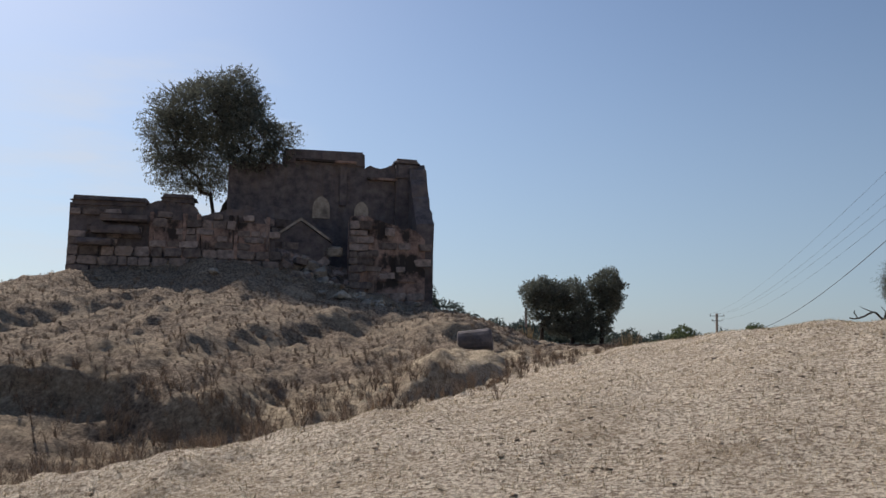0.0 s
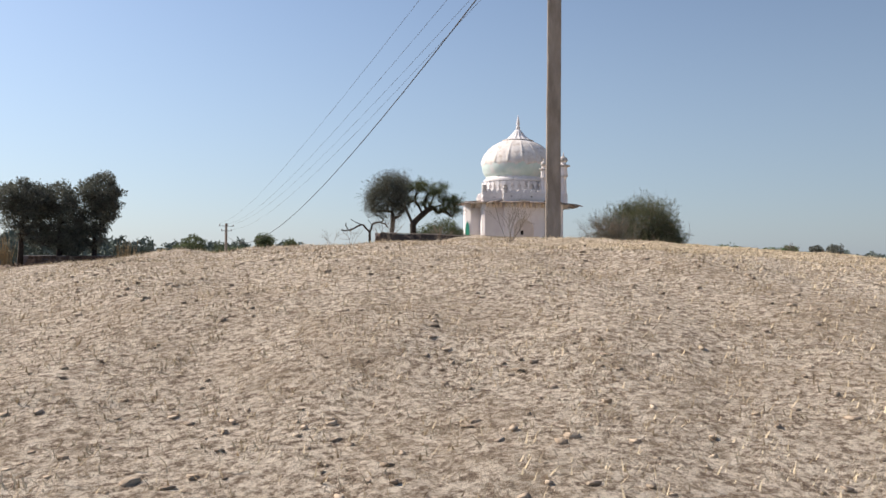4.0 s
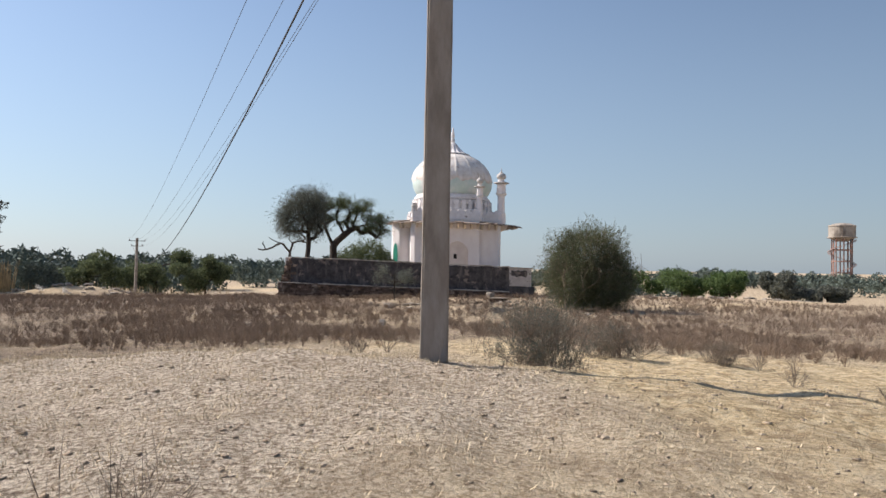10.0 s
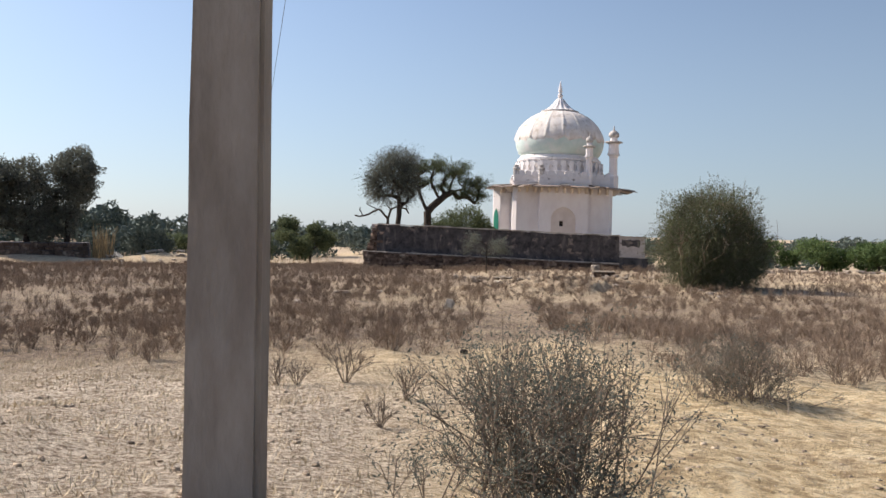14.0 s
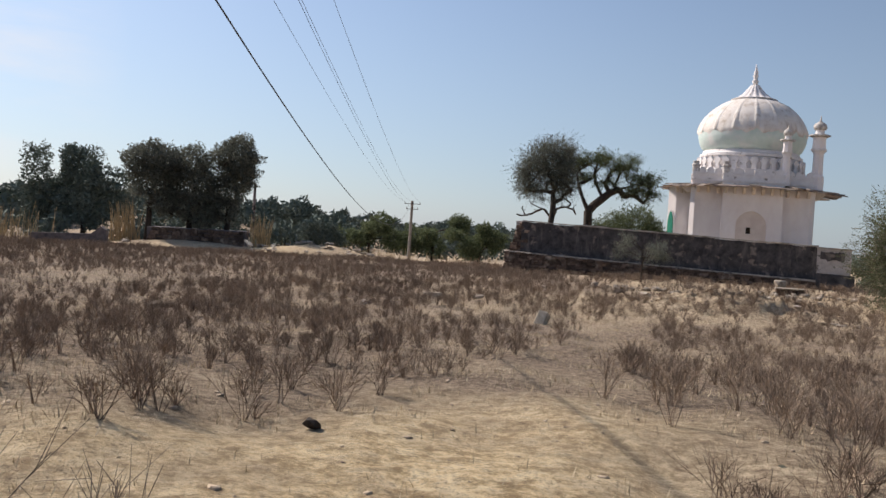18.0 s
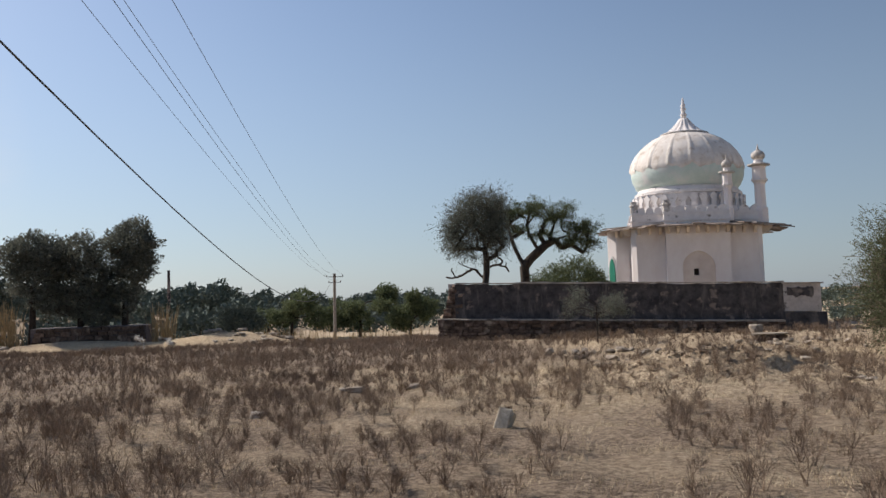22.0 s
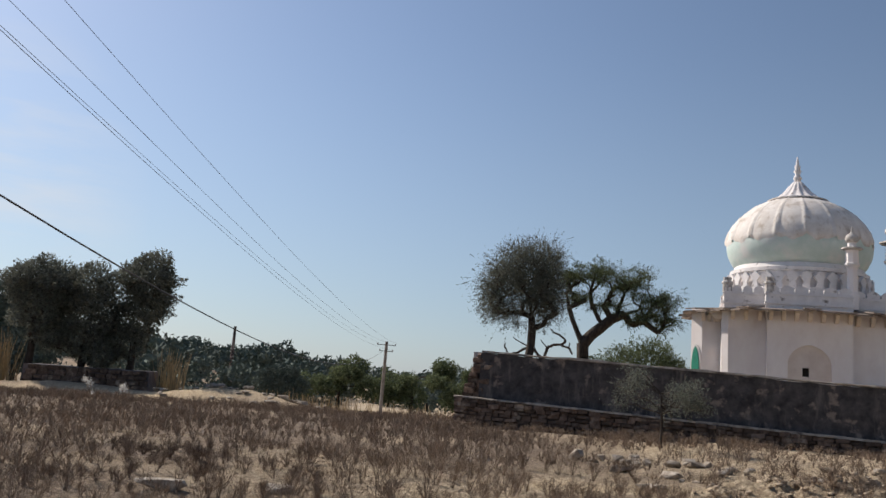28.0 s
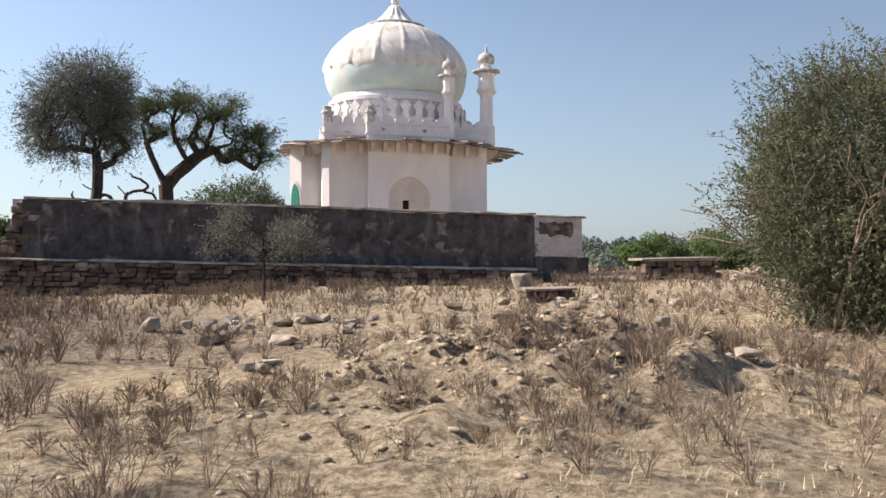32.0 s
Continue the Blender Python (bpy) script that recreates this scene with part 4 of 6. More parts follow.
top1, top2 = Z1 + 7.8, Z2 + 8.1
across = Vector((0.99, -0.11, 0))
for k, (off1, off2, dz1, dz2, sag, r) in enumerate(((-0.42, -1.0, 0.15, 0.2, 1.5, 0.007), (0.30, 0.1, 0.15, 0.2, 1.7, 0.007), (0.98, 1.1, 0.15, 0.2, 1.5, 0.007), (0.62, 0.6, -0.5, -0.55, 1.9, 0.007), (-0.05, -0.4, -0.85, -0.9, 3.88, 0.02))):
    a = Vector((P1[0], P1[1], top1 + dz1)) + across * off1
    b = Vector((P2[0], P2[1], top2 + dz2)) + across * off2
    cable("cable", a, b, sag, r, "thick dark sagging service cable" if r > 0.015 else "thin bare overhead wire sagging between two poles")
    # the same line goes on behind the walker to the next pole
    back = Vector((P1[0] - 6.0, P1[1] - 52.0, Z1 + 7.6 + dz1)) + across * off1
    cable("cable", a, back, sag * 0.4, r, "thick dark sagging service cable" if r > 0.015 else "thin bare overhead wire sagging between two poles")


# ---- trees ----
def grow(rng, start, way, length, radius, levels, spread, split=(2, 3), lift=0.15, shrink=0.72, wobble=0.25):
    """Branches of a tree: tapered segments, and the tips with their directions."""
    segs, tips = [], []

    def limb(p, d, ln, r, lev):
        k = 4 if lev == levels else 3
        for _ in range(k):
            d = d + rng.normal(size=3) * wobble * 0.5 + np.array([0, 0, lift * 0.3])
            d = d / np.linalg.norm(d)
            q = p + d * ln / k
            r2 = r * (1 - 0.28 / k * 1.2)
            segs.append((*p, *q, r, r2))
            if lev <= 1:
                tips.append(q)
            p, r = q, r2
        if lev == 0:
            tips.append(p)
            return
        for i in range(rng.randint(split[0], split[1] + 1)):
            side = rng.normal(size=3)
            side -= side.dot(d) * d
            side /= np.linalg.norm(side) + 1e-9
            nd = d + side * spread * rng.uniform(0.6, 1.25) + np.array([0, 0, lift])
            nd /= np.linalg.norm(nd)
            limb(p, nd, ln * shrink * rng.uniform(0.8, 1.2), r * rng.uniform(0.58, 0.74), lev - 1)

    limb(np.array(start, float), np.array(way, float) / np.linalg.norm(way), length, radius, levels)
    return segs, np.array(tips)


def crown_points(rng, tips, count, blur, lobes=()):
    """Leaf places: round the twigs' tips, and within the crown's lobes (centre, radii), thicker towards the outside."""
    pts = []
    if len(tips):
        k = count if not lobes else int(count * 0.35)
        pts.append(tips[rng.randint(0, len(tips), k)] + rng.normal(size=(k, 3)) * blur)
    for c, rad, share in lobes:
        k = int(count * share)
        d = rng.normal(size=(k, 3))
        d /= np.linalg.norm(d, axis=1, keepdims=True)
        lump = 1 + 0.16 * np.sin(d[:, :1] * 5 + c[0]) + 0.13 * np.sin(d[:, 1:2] * 6 + c[1]) + 0.12 * np.sin(d[:, 2:] * 7 + c[2])
        dist = rng.uniform(0.25, 1.0, (k, 1)) ** 0.5 * lump + np.abs(rng.normal(size=(k, 1))) * 0.07
        pts.append(np.array(c) + d * dist * np.array(rad))
    return np.concatenate(pts)


def plant(name, place, label, category, segs, leaves, leaf_mat, size, rng, long=1.6, bark=None, sides=5, group=""):
    root = thing(name, place, label, category, group)
    if size < 0.09 and segs is not None and len(segs) and leaves is not None and len(leaves) > 3000:
        mid = leaves.mean(0)
        pick = leaves[rng.randint(0, len(leaves), len(leaves) // 22)]
        out = pick - mid
        dist = np.linalg.norm(out / (np.std(leaves, axis=0) + 1e-6), axis=1)
        pick, out = pick[dist > 1.35], out[dist > 1.35]
        out = out / np.linalg.norm(out, axis=1, keepdims=True) * rng.uniform(0.1, 0.34, (len(out), 1)) + rng.normal(size=out.shape) * 0.08
        twig = np.concatenate([pick, pick + out, np.full((len(out), 1), 0.006), np.full((len(out), 1), 0.003)], 1)
        segs = list(segs) + [tuple(q) for q in twig]
        more = pick[:, None] + out[:, None] * rng.uniform(0.0, 1.0, (len(out), 9, 1)) + rng.normal(size=(len(out), 9, 3)) * 0.025
        leaves = np.concatenate([leaves, more.reshape(-1, 3)])
    if segs is not None and len(segs):
        v, f = tubes(segs, sides)
        raw("trunk", v, f, bark or BARK, root, smooth=True)
    if leaves is not None and len(leaves):
        v, f = blades(leaves, size, rng, long)
        raw("crown", v, f, leaf_mat, root)
    return root


def branch_to(rng, trunk, goals, tip=0.007, step=0.3, crook=0.07, power=0.52):
    """Limbs that join each goal to the nearest limb already there; a limb is as thick as the twigs it bears ask for.
    trunk: points from the foot up, each growing from the one before or from the named one."""
    nodes, parent = [], []
    for row in trunk:
        nodes.append(np.array(row[:3], float))
        parent.append(row[3] if len(row) > 3 else len(nodes) - 2)
    root = nodes[min(2, len(nodes) - 1)]
    goals = sorted((np.array(g, float) for g in goals), key=lambda g: float(np.linalg.norm(g - root)))
    ends = []
    for g in goals:
        all_ = np.array(nodes)
        d = np.linalg.norm(all_ - g, axis=1) + 1.2 * np.maximum(0, all_[:, 2] - g[2] + 0.15) + np.where(np.arange(len(nodes)) < 2, 9, 0)
        at = int(np.argmin(d))
        k = max(1, int(np.linalg.norm(nodes[at] - g) / step))
        a = nodes[at].copy()
        bow = rng.normal(size=3) * 0.12
        for i in range(1, k + 1):
            s_ = i / k
            nodes.append(a + (g - a) * s_ + bow * math.sin(math.pi * s_) + rng.normal(size=3) * crook * (i < k))
            parent.append(at if i == 1 else len(nodes) - 2)
        ends.append(len(nodes) - 1)
    load = np.zeros(len(nodes))
    load[ends] = 1
    for i in range(len(nodes) - 1, 0, -1):
        load[parent[i]] += load[i]
    rad = tip * np.maximum(load, 1) ** power
    segs = []
    for i in range(1, len(nodes)):
        a, b = nodes[parent[i]], nodes[i]
        r0 = min(rad[parent[i]], rad[i] * 1.5)
        segs.append((*(a - (b - a) * 0.06), *(b + (b - a) * 0.04), r0, rad[i]))
    return segs


def in_lobes(rng, lobes, count, shell=0.45):
    """Goals spread through the lobes of a crown, each weighted by its share."""
    share = np.array([q[2] for q in lobes])
    pick = rng.choice(len(lobes), count, p=share / share.sum())
    d = rng.normal(size=(count, 3))
    d /= np.linalg.norm(d, axis=1, keepdims=True)
    d *= rng.uniform(shell, 0.95, (count, 1))
    return np.array([np.array(lobes[p][0]) + d[i] * np.array(lobes[p][1]) for i, p in enumerate(pick)])


def tuft(rng, goals, count, sx, sz):
    """Leaf places in flat tufts round the goals, uneven in number."""
    w = rng.uniform(0.2, 1.0, len(goals)) ** 1.5
    pick = rng.choice(len(goals), count, p=w / w.sum())
    wide = rng.uniform(0.6, 1.3, len(goals))[pick][:, None]
    return goals[pick] + rng.normal(size=(count, 3)) * np.array([sx, sx, sz]) * wide


# two thorn trees in the court, behind the wall
def court_trees():
    rng = np.random.RandomState(31)
    # slender one with a full round head
    x, y, _ = court(-12.65, 10.9)
    lobes = [((0.0, 0, 5.35), (1.6, 1.7, 1.65), 0.48), ((0.75, 0.2, 4.3), (1.1, 1.2, 1.2), 0.2), ((-1.25, 0.1, 4.3), (1.0, 1.0, 1.5), 0.22), ((-0.2, 0.0, 3.4), (1.5, 1.4, 0.9), 0.10)]
    goals = in_lobes(rng, lobes[:3], 170, 0.25)
    segs = branch_to(rng, [(0, 0, -0.6), (0.06, 0, 0.5), (0.12, 0, 1.3), (0.24, 0.05, 2.1), (0.26, 0.05, 2.8), (0.2, 0.05, 3.4), (0.05, 0.05, 4.2)], goals, 0.012, 0.3, 0.05, 0.55)
    leaves = np.concatenate([crown_points(rng, np.zeros((0, 3)), 26000, 0.2, lobes), tuft(rng, goals, 40000, 0.36, 0.34)])
    plant("thorn_tree", (x, y, 2.6), "slender dark-trunked thorn tree with a full grey-green round crown", "tree", segs, leaves, LEAF_GREY, 0.025, rng)
    # forked, open, spreading one
    x, y, _ = court(-10.68, 6.3)
    rng = np.random.RandomState(44)
    lobes = [((-0.7, 0.2, 5.9), (1.2, 1.2, 0.9), 0.16), ((0.7, 0, 6.1), (1.4, 1.3, 0.8), 0.2), ((2.1, -0.6, 5.6), (1.4, 1.3, 0.9), 0.22), ((3.4, -1.1, 4.8), (1.2, 1.1, 0.8), 0.18), ((1.3, -0.1, 4.7), (1.3, 1.1, 0.7), 0.12), ((2.6, -0.9, 4.0), (1.0, 0.9, 0.55), 0.08), ((-0.2, 0.4, 4.9), (1.0, 0.9, 0.6), 0.06), ((3.7, -1.2, 3.9), (1.1, 1.0, 0.8), 0.12)]
    goals = in_lobes(rng, lobes, 360, 0.1)
    trunk = [(0, 0, -0.6), (0.02, 0, 0.8), (0.03, 0, 1.8), (0.0, 0, 2.5), (-0.3, 0.02, 3.05), (-0.58, 0.05, 3.7), (-0.78, 0.08, 4.3), (-0.95, 0.1, 5.0),
             (0.35, -0.1, 2.95, 3), (0.8, -0.2, 3.35), (1.3, -0.35, 3.8), (1.9, -0.5, 4.1), (2.6, -0.7, 4.35), (0.0, 0.0, 4.7, 6), (0.95, -0.2, 4.5, 10)]
    segs = branch_to(rng, trunk, goals, 0.0135, 0.26, 0.07, 0.54)
    leaves = tuft(rng, goals, 46000, 0.25, 0.13)
    plant("thorn_tree", (x, y, 2.6), "forked spreading thorn tree with a sparse dark green canopy", "tree", segs, leaves, LEAF_GREEN, 0.024, rng)
    # leafless crooked tree behind them
    rng = np.random.RandomState(45)
    segs = []

    def bough(pts, r0, r1):
        p = [np.array((a / 66.0, 0.15 * math.sin(a * 0.05), b / 66.0)) for a, b in pts]
        p = [2 * p[0] - p[1]] + p + [2 * p[-1] - p[-2]]
        line = []
        for i in range(1, len(p) - 2):
            for k in range(4):
                t = k / 4
                line.append(0.5 * (2 * p[i] + (p[i + 1] - p[i - 1]) * t + (2 * p[i - 1] - 5 * p[i] + 4 * p[i + 1] - p[i + 2]) * t * t + (3 * p[i] - p[i - 1] - 3 * p[i + 1] + p[i + 2]) * t ** 3))
        line.append(p[-2])
        n = len(line) - 1
        for i in range(n):
            a, b = line[i], line[i + 1]
            ra, rb = r0 + (r1 - r0) * i / n, r0 + (r1 - r0) * (i + 1) / n
            a, b = a + rng.normal(size=3) * 0.02, b + rng.normal(size=3) * 0.02
            segs.append((*(a - (b - a) * 0.15), *(b + (b - a) * 0.15), ra * rng.uniform(0.65, 0.95), rb * 0.8))

    bough([(10, -340), (0, -120), (0, 0)], 0.24, 0.17)
    bough([(0, 0), (-25, 25), (-55, 60), (-85, 52), (-125, 30), (-175, 14), (-215, 20)], 0.16, 0.09)
    bough([(-165, 18), (-185, 55), (-180, 70)], 0.09, 0.05)
    bough([(-60, 58), (-110, 80), (-145, 98)], 0.07, 0.04)
    bough([(0, 0), (14, 45), (22, 65), (50, 78), (85, 82), (100, 100), (75, 125), (45, 135), (35, 152)], 0.16, 0.08)
    bough([(85, 76), (120, 65), (135, 40)], 0.11, 0.09)
    bough([(12, 65), (-5, 85), (-15, 98)], 0.06, 0.03)
    bough([(118, 66), (122, 95)], 0.07, 0.04)
    ob = thing("dead_tree", (35.95, 91.6, 4.75), "crooked leafless dead tree behind the court trees", "tree", turn=-10.5)
    v, f = tubes(segs, 6)
    raw("wood", v, f, BARK, ob, smooth=True)
    # low bush beside the tomb
    rng = np.random.RandomState(46)
    x, y, _ = court(-7.9, 3.2)
    lobes = [((0, 0, 1.1), (2.3, 1.8, 1.6), 0.6), ((1.5, 0, 0.6), (1.5, 1.2, 1.3), 0.2), ((-1.7, 0.2, 0.6), (1.6, 1.2, 1.2), 0.2)]
    plant("green_bush", (x, y, 2.75), "rounded olive-green bush inside the court beside the tomb", "bush", branch_to(rng, [(0, 0, -0.5), (0, 0, -0.25), (0, 0, 0.0), (0, 0, 0.3)], in_lobes(rng, lobes, 50, 0.3), 0.012), crown_points(rng, np.zeros((0, 3)), 26000, 0.2, lobes), LEAF_GREEN, 0.045, rng, sides=4)


court_trees()


def wall_sapling():
    rng = np.random.RandomState(50)
    x, y = 31.76, 57.36
    segs = [(0, 0, -0.2, 0.02, 0, 0.7, 0.05, 0.04), (0.02, 0, 0.7, 0, 0, 1.5, 0.04, 0.03)]
    tips = []
    for _ in range(16):
        s, t = grow(rng, (0.0, 0, rng.uniform(0.9, 1.6)), (rng.normal(), rng.normal(), 0.35), rng.uniform(0.5, 0.85), 0.02, 2, 0.8, (2, 2), 0.0, 0.6, 0.4)
        segs += s
        tips.append(t)
    tips = np.concatenate(tips)
    plant("sapling", (x, y, gz(x, y)), "thin young thorn tree with sparse dusty leaves before the court wall", "tree", segs, crown_points(rng, tips, 5200, 0.12), LEAF_GREY, 0.022, rng, sides=4)


wall_sapling()


def big_bush():
    rng = np.random.RandomState(60)
    x, y = 38.7, 46.5
    lobes = [((0, 0, 2.4), (2.3, 2.3, 2.35), 0.5), ((-1.25, -0.4, 1.5), (1.4, 1.5, 1.6), 0.18), ((1.35, -0.3, 1.6), (1.5, 1.5, 1.7), 0.18), ((0.3, -1.2, 1.0), (1.6, 1.2, 1.2), 0.14)]
    segs = []
    for _ in range(90):
        w, tilt = rng.uniform(0, 6.28), rng.uniform(0.1, 0.95)
        d = (math.cos(w) * tilt, math.sin(w) * tilt, 1.0)
        s, t = grow(rng, (rng.normal() * 0.5, rng.normal() * 0.5, -0.1), d, rng.uniform(1.3, 2.0), 0.05, 2, 0.6, (2, 3), 0.05, 0.62, 0.35)
        segs += s
    body = crown_points(rng, np.zeros((0, 3)), 105000, 0.2, lobes)
    # long twigs stand out all round, with their leaves
    d = rng.normal(size=(1500, 3))
    d[:, 2] = np.abs(d[:, 2]) * 0.9
    d /= np.linalg.norm(d, axis=1, keepdims=True)
    which = rng.choice(4, 1500, p=(0.55, 0.15, 0.15, 0.15))
    c0, r0 = np.array([lobes[w][0] for w in which]), np.array([lobes[w][1] for w in which])
    a = c0 + d * r0 * 0.78
    out = d * rng.uniform(0.1, 0.55, (1500, 1)) + rng.normal(size=(1500, 3)) * 0.22 + np.array([0, 0, 0.12])
    bend = a + out * 0.55 + rng.normal(size=(1500, 3)) * 0.05
    for p, q, e in zip(a, bend, a + out):
        segs.append((*p, *q, 0.011, 0.007))
        segs.append((*q, *e, 0.007, 0.003))
    more = a[:, None] + out[:, None] * rng.uniform(0, 1.0, (1500, 26, 1)) + rng.normal(size=(1500, 26, 3)) * 0.045
    bush = plant("thorn_bush", (x, y, gz(x, y) - 0.1), "huge rounded olive-green thorn bush with grey twigs", "bush", segs, np.concatenate([body, more.reshape(-1, 3)]), LEAF_OLIVE, 0.023, rng, bark=TWIG, sides=3)
    return bush


big_bush()


def clump():
    """Dark trees on an old masonry block, left of the field."""
    rng = np.random.RandomState(70)
    x, y = 4.2, 92.5
    z = gz(x, y) - 0.6
    for k, (dx, hgt, lobes, label) in enumerate((
        (-4.0, 8.0, [((-0.2, 0, 6.9), (1.8, 1.8, 1.6), 0.36), ((1.2, 0, 6.5), (2.0, 1.9, 1.6), 0.30), ((0.5, 0, 4.9), (2.0, 1.7, 1.6), 0.22), ((1.4, 0, 3.4), (1.6, 1.5, 1.2), 0.12)], "dark drooping thorn tree in a clump on old masonry"),
        (-0.6, 8.0, [((-0.3, 0, 6.6), (2.2, 2.1, 1.8), 0.36), ((0.7, 0, 5.0), (2.1, 2.0, 1.9), 0.30), ((0.2, 0, 3.3), (2.3, 1.8, 1.5), 0.20), ((1.2, 0, 2.4), (1.9, 1.6, 1.1), 0.14)], "dark thorn tree in the middle of a clump on old masonry"),
        (2.6, 9.0, [((0.7, 0, 7.7), (2.1, 2.0, 1.7), 0.46), ((0.9, 0, 6.2), (1.8, 1.6, 1.6), 0.26), ((0.2, 0, 4.7), (1.4, 1.3, 1.7), 0.16), ((-0.4, 0, 3.2), (1.5, 1.3, 1.4), 0.12)], "leaning dark thorn tree with a flat olive crown on old masonry"))):
        lobes = [((c[0] * 1.0, c[1], c[2]), r, s) for c, r, s in lobes]
        segs = [(0, 0, -0.3, 0.1, 0, 2.0, 0.34, 0.26), (0.1, 0, 2.0, 0.1, 0, 3.4, 0.26, 0.2)] + branch_to(rng, [(0.1, 0, 2.4), (0.1, 0, 2.9), (0.15, 0, 3.4)], in_lobes(rng, lobes, 60, 0.3), 0.024, 0.4)
        plant("thorn_tree", (x + dx, y + 0.3 * k, z + 0.6), label, "tree", segs, crown_points(rng, np.zeros((0, 3)), 24000, 0.3, lobes), LEAF_GREY, 0.07, rng)
    blockroot = thing("masonry_block", (x + 1.0, y - 1.6, z), "ruined dark masonry block under the tree clump", "ruin")
    bm = block(-4.6, 3.6, 0, 3.0, -0.6, 1.9, 0.08, 0.06, seed=3)
    part("core", bm, RUIN_DARK, blockroot)
    for c in range(6):
        stone_course(blockroot, -4.7 + 0.1 * c, 3.7 - 0.05 * c, -0.08, 0.05 + 0.33 * c, 0.33, 80 + c, 0.35, 0.6)


clump()


# ---- far country ----
def far_tree_template(rng, n):
    lobes = [((rng.normal() * 0.25, rng.normal() * 0.25, 0.62 + 0.12 * rng.normal()), (0.42, 0.42, 0.34), 0.5), ((0.35 * rng.normal(), 0.3 * rng.normal(), 0.42), (0.36, 0.36, 0.30), 0.3), ((0.35 * rng.normal(), 0.3 * rng.normal(), 0.20), (0.46, 0.42, 0.26), 0.2)]
    return crown_points(rng, np.zeros((0, 3)), n, 0.1, lobes)


def woods():
    rng = np.random.RandomState(90)
    shapes = [far_tree_template(rng, 480) for _ in range(7)]
    cuts, sizes = [], []
    stems = []
    for _ in range(520):
        w = radians(rng.uniform(28, 128))
        d = rng.uniform(0, 1) ** 0.8 * 200 + 105
        x, y = 20 + d * math.cos(w), 30 + d * math.sin(w)
        if x > 25 and d < 120:
            continue
        h = rng.uniform(3.9, 6.6) * (1 + 0.0018 * (d - 95))
        if x > 44 and w < radians(62):
            h *= 0.62
        if d < 118:
            h *= 0.8
        if x > 8:
            h *= 0.86
        s = shapes[rng.randint(7)]
        c, q = math.cos(rng.uniform(0, 6.28)), math.sin(rng.uniform(0, 6.28))
        p = s * np.array([h * 1.15, h * 1.15, h])
        k = len(p)
        z = gz(x, y)
        cuts.append(p + np.array([x, y, z]))
        sizes.append(np.full((k, 1), 0.056 * h * (1 + 0.002 * d)))
        stems.append((x, y, z - 0.2, x + 0.1, y, z + h * 0.4, 0.05 * h, 0.03 * h))
    c = np.concatenate(cuts)
    v, f = blades(c, np.concatenate(sizes), rng, 1.3)
    # crowns wear the leaf colour with painted distance haze
    ob = raw("far_woods", v, f, LEAF_FAR_HAZED)
    tagged(ob, "belt of green thorn woods along the horizon, distance haze in their colour", "woods", kind="stuff")
    v, f = tubes(stems, 4)
    tagged(raw("far_trunks", v, f, BARK), "dark trunks of the distant thorn woods", "woods", kind="stuff")


woods()


def fringe_trees():
    """Single trees and bushes that stand out before the far woods."""
    rng = np.random.RandomState(95)
    # the trees in the far leaf colour carry its painted haze too
    rows = [(-27.0, 146.0, 14.6, 6.0, LEAF_FAR_HAZED, "rounded green tree before the far woods"), (-21.0, 143.0, 12.6, 5.6, LEAF_FAR_HAZED, "low spreading green tree before the far woods"),
            (13.0, 131.0, 6.6, 3.0, LEAF_FAR_HAZED, "low rounded scrub tree before the far woods"), (20.5, 136.0, 7.2, 4.4, LEAF_GREEN, "broad green scrub tree near the far pole"),
            (29.5, 134.0, 7.4, 4.0, LEAF_GREEN, "green scrub tree behind the far pole"), (35.5, 129.0, 6.2, 4.0, LEAF_GREEN, "green scrub tree beyond the court wall"),
            (79.0, 88.0, 4.3, 3.4, LEAF_FRESH, "bright green leafy tree beyond the path"), (84.0, 84.0, 4.8, 3.6, LEAF_FRESH, "bright green leafy tree beyond the path"),
            (88.5, 80.5, 4.4, 3.0, LEAF_FRESH, "bright green bush beyond the path"), (83.0, 69.0, 3.6, 2.2, LEAF_GREY, "thin grey-twigged tree beyond the rubble wall"), (87.0, 66.0, 2.8, 2.0, LEAF_GREY, "thin grey-twigged tree beyond the rubble wall")]
    for x, y, h, r, mat, label in rows:
        lobes = []
        for share in (0.24, 0.2, 0.18, 0.14, 0.12, 0.12):
            z = rng.uniform(0.3, 0.78)
            k = rng.uniform(0.34, 0.62) * (1.15 - 0.5 * z)
            lobes.append(((rng.normal() * 0.48 * r, rng.normal() * 0.3 * r, h * z), (r * k, r * k, h * rng.uniform(0.16, 0.27)), share))
        segs = [(0, 0, -0.3, 0.1, 0, h * 0.3, 0.06 * h * 0.6, 0.04 * h * 0.6)] + branch_to(rng, [(0.1, 0, h * 0.2), (0.1, 0, h * 0.26), (0.1, 0, h * 0.3)], in_lobes(rng, lobes, 40, 0.3), 0.02, 0.5)
        plant("scrub_tree", (x, y, gz(x, y)), label, "tree", segs, crown_points(rng, np.zeros((0, 3)), int(7500 * max(1, r / 3.5)), 0.25, lobes), mat, 0.11 * max(1, r / 3.5), rng, sides=4, group="scrub trees before the woods")


fringe_trees()


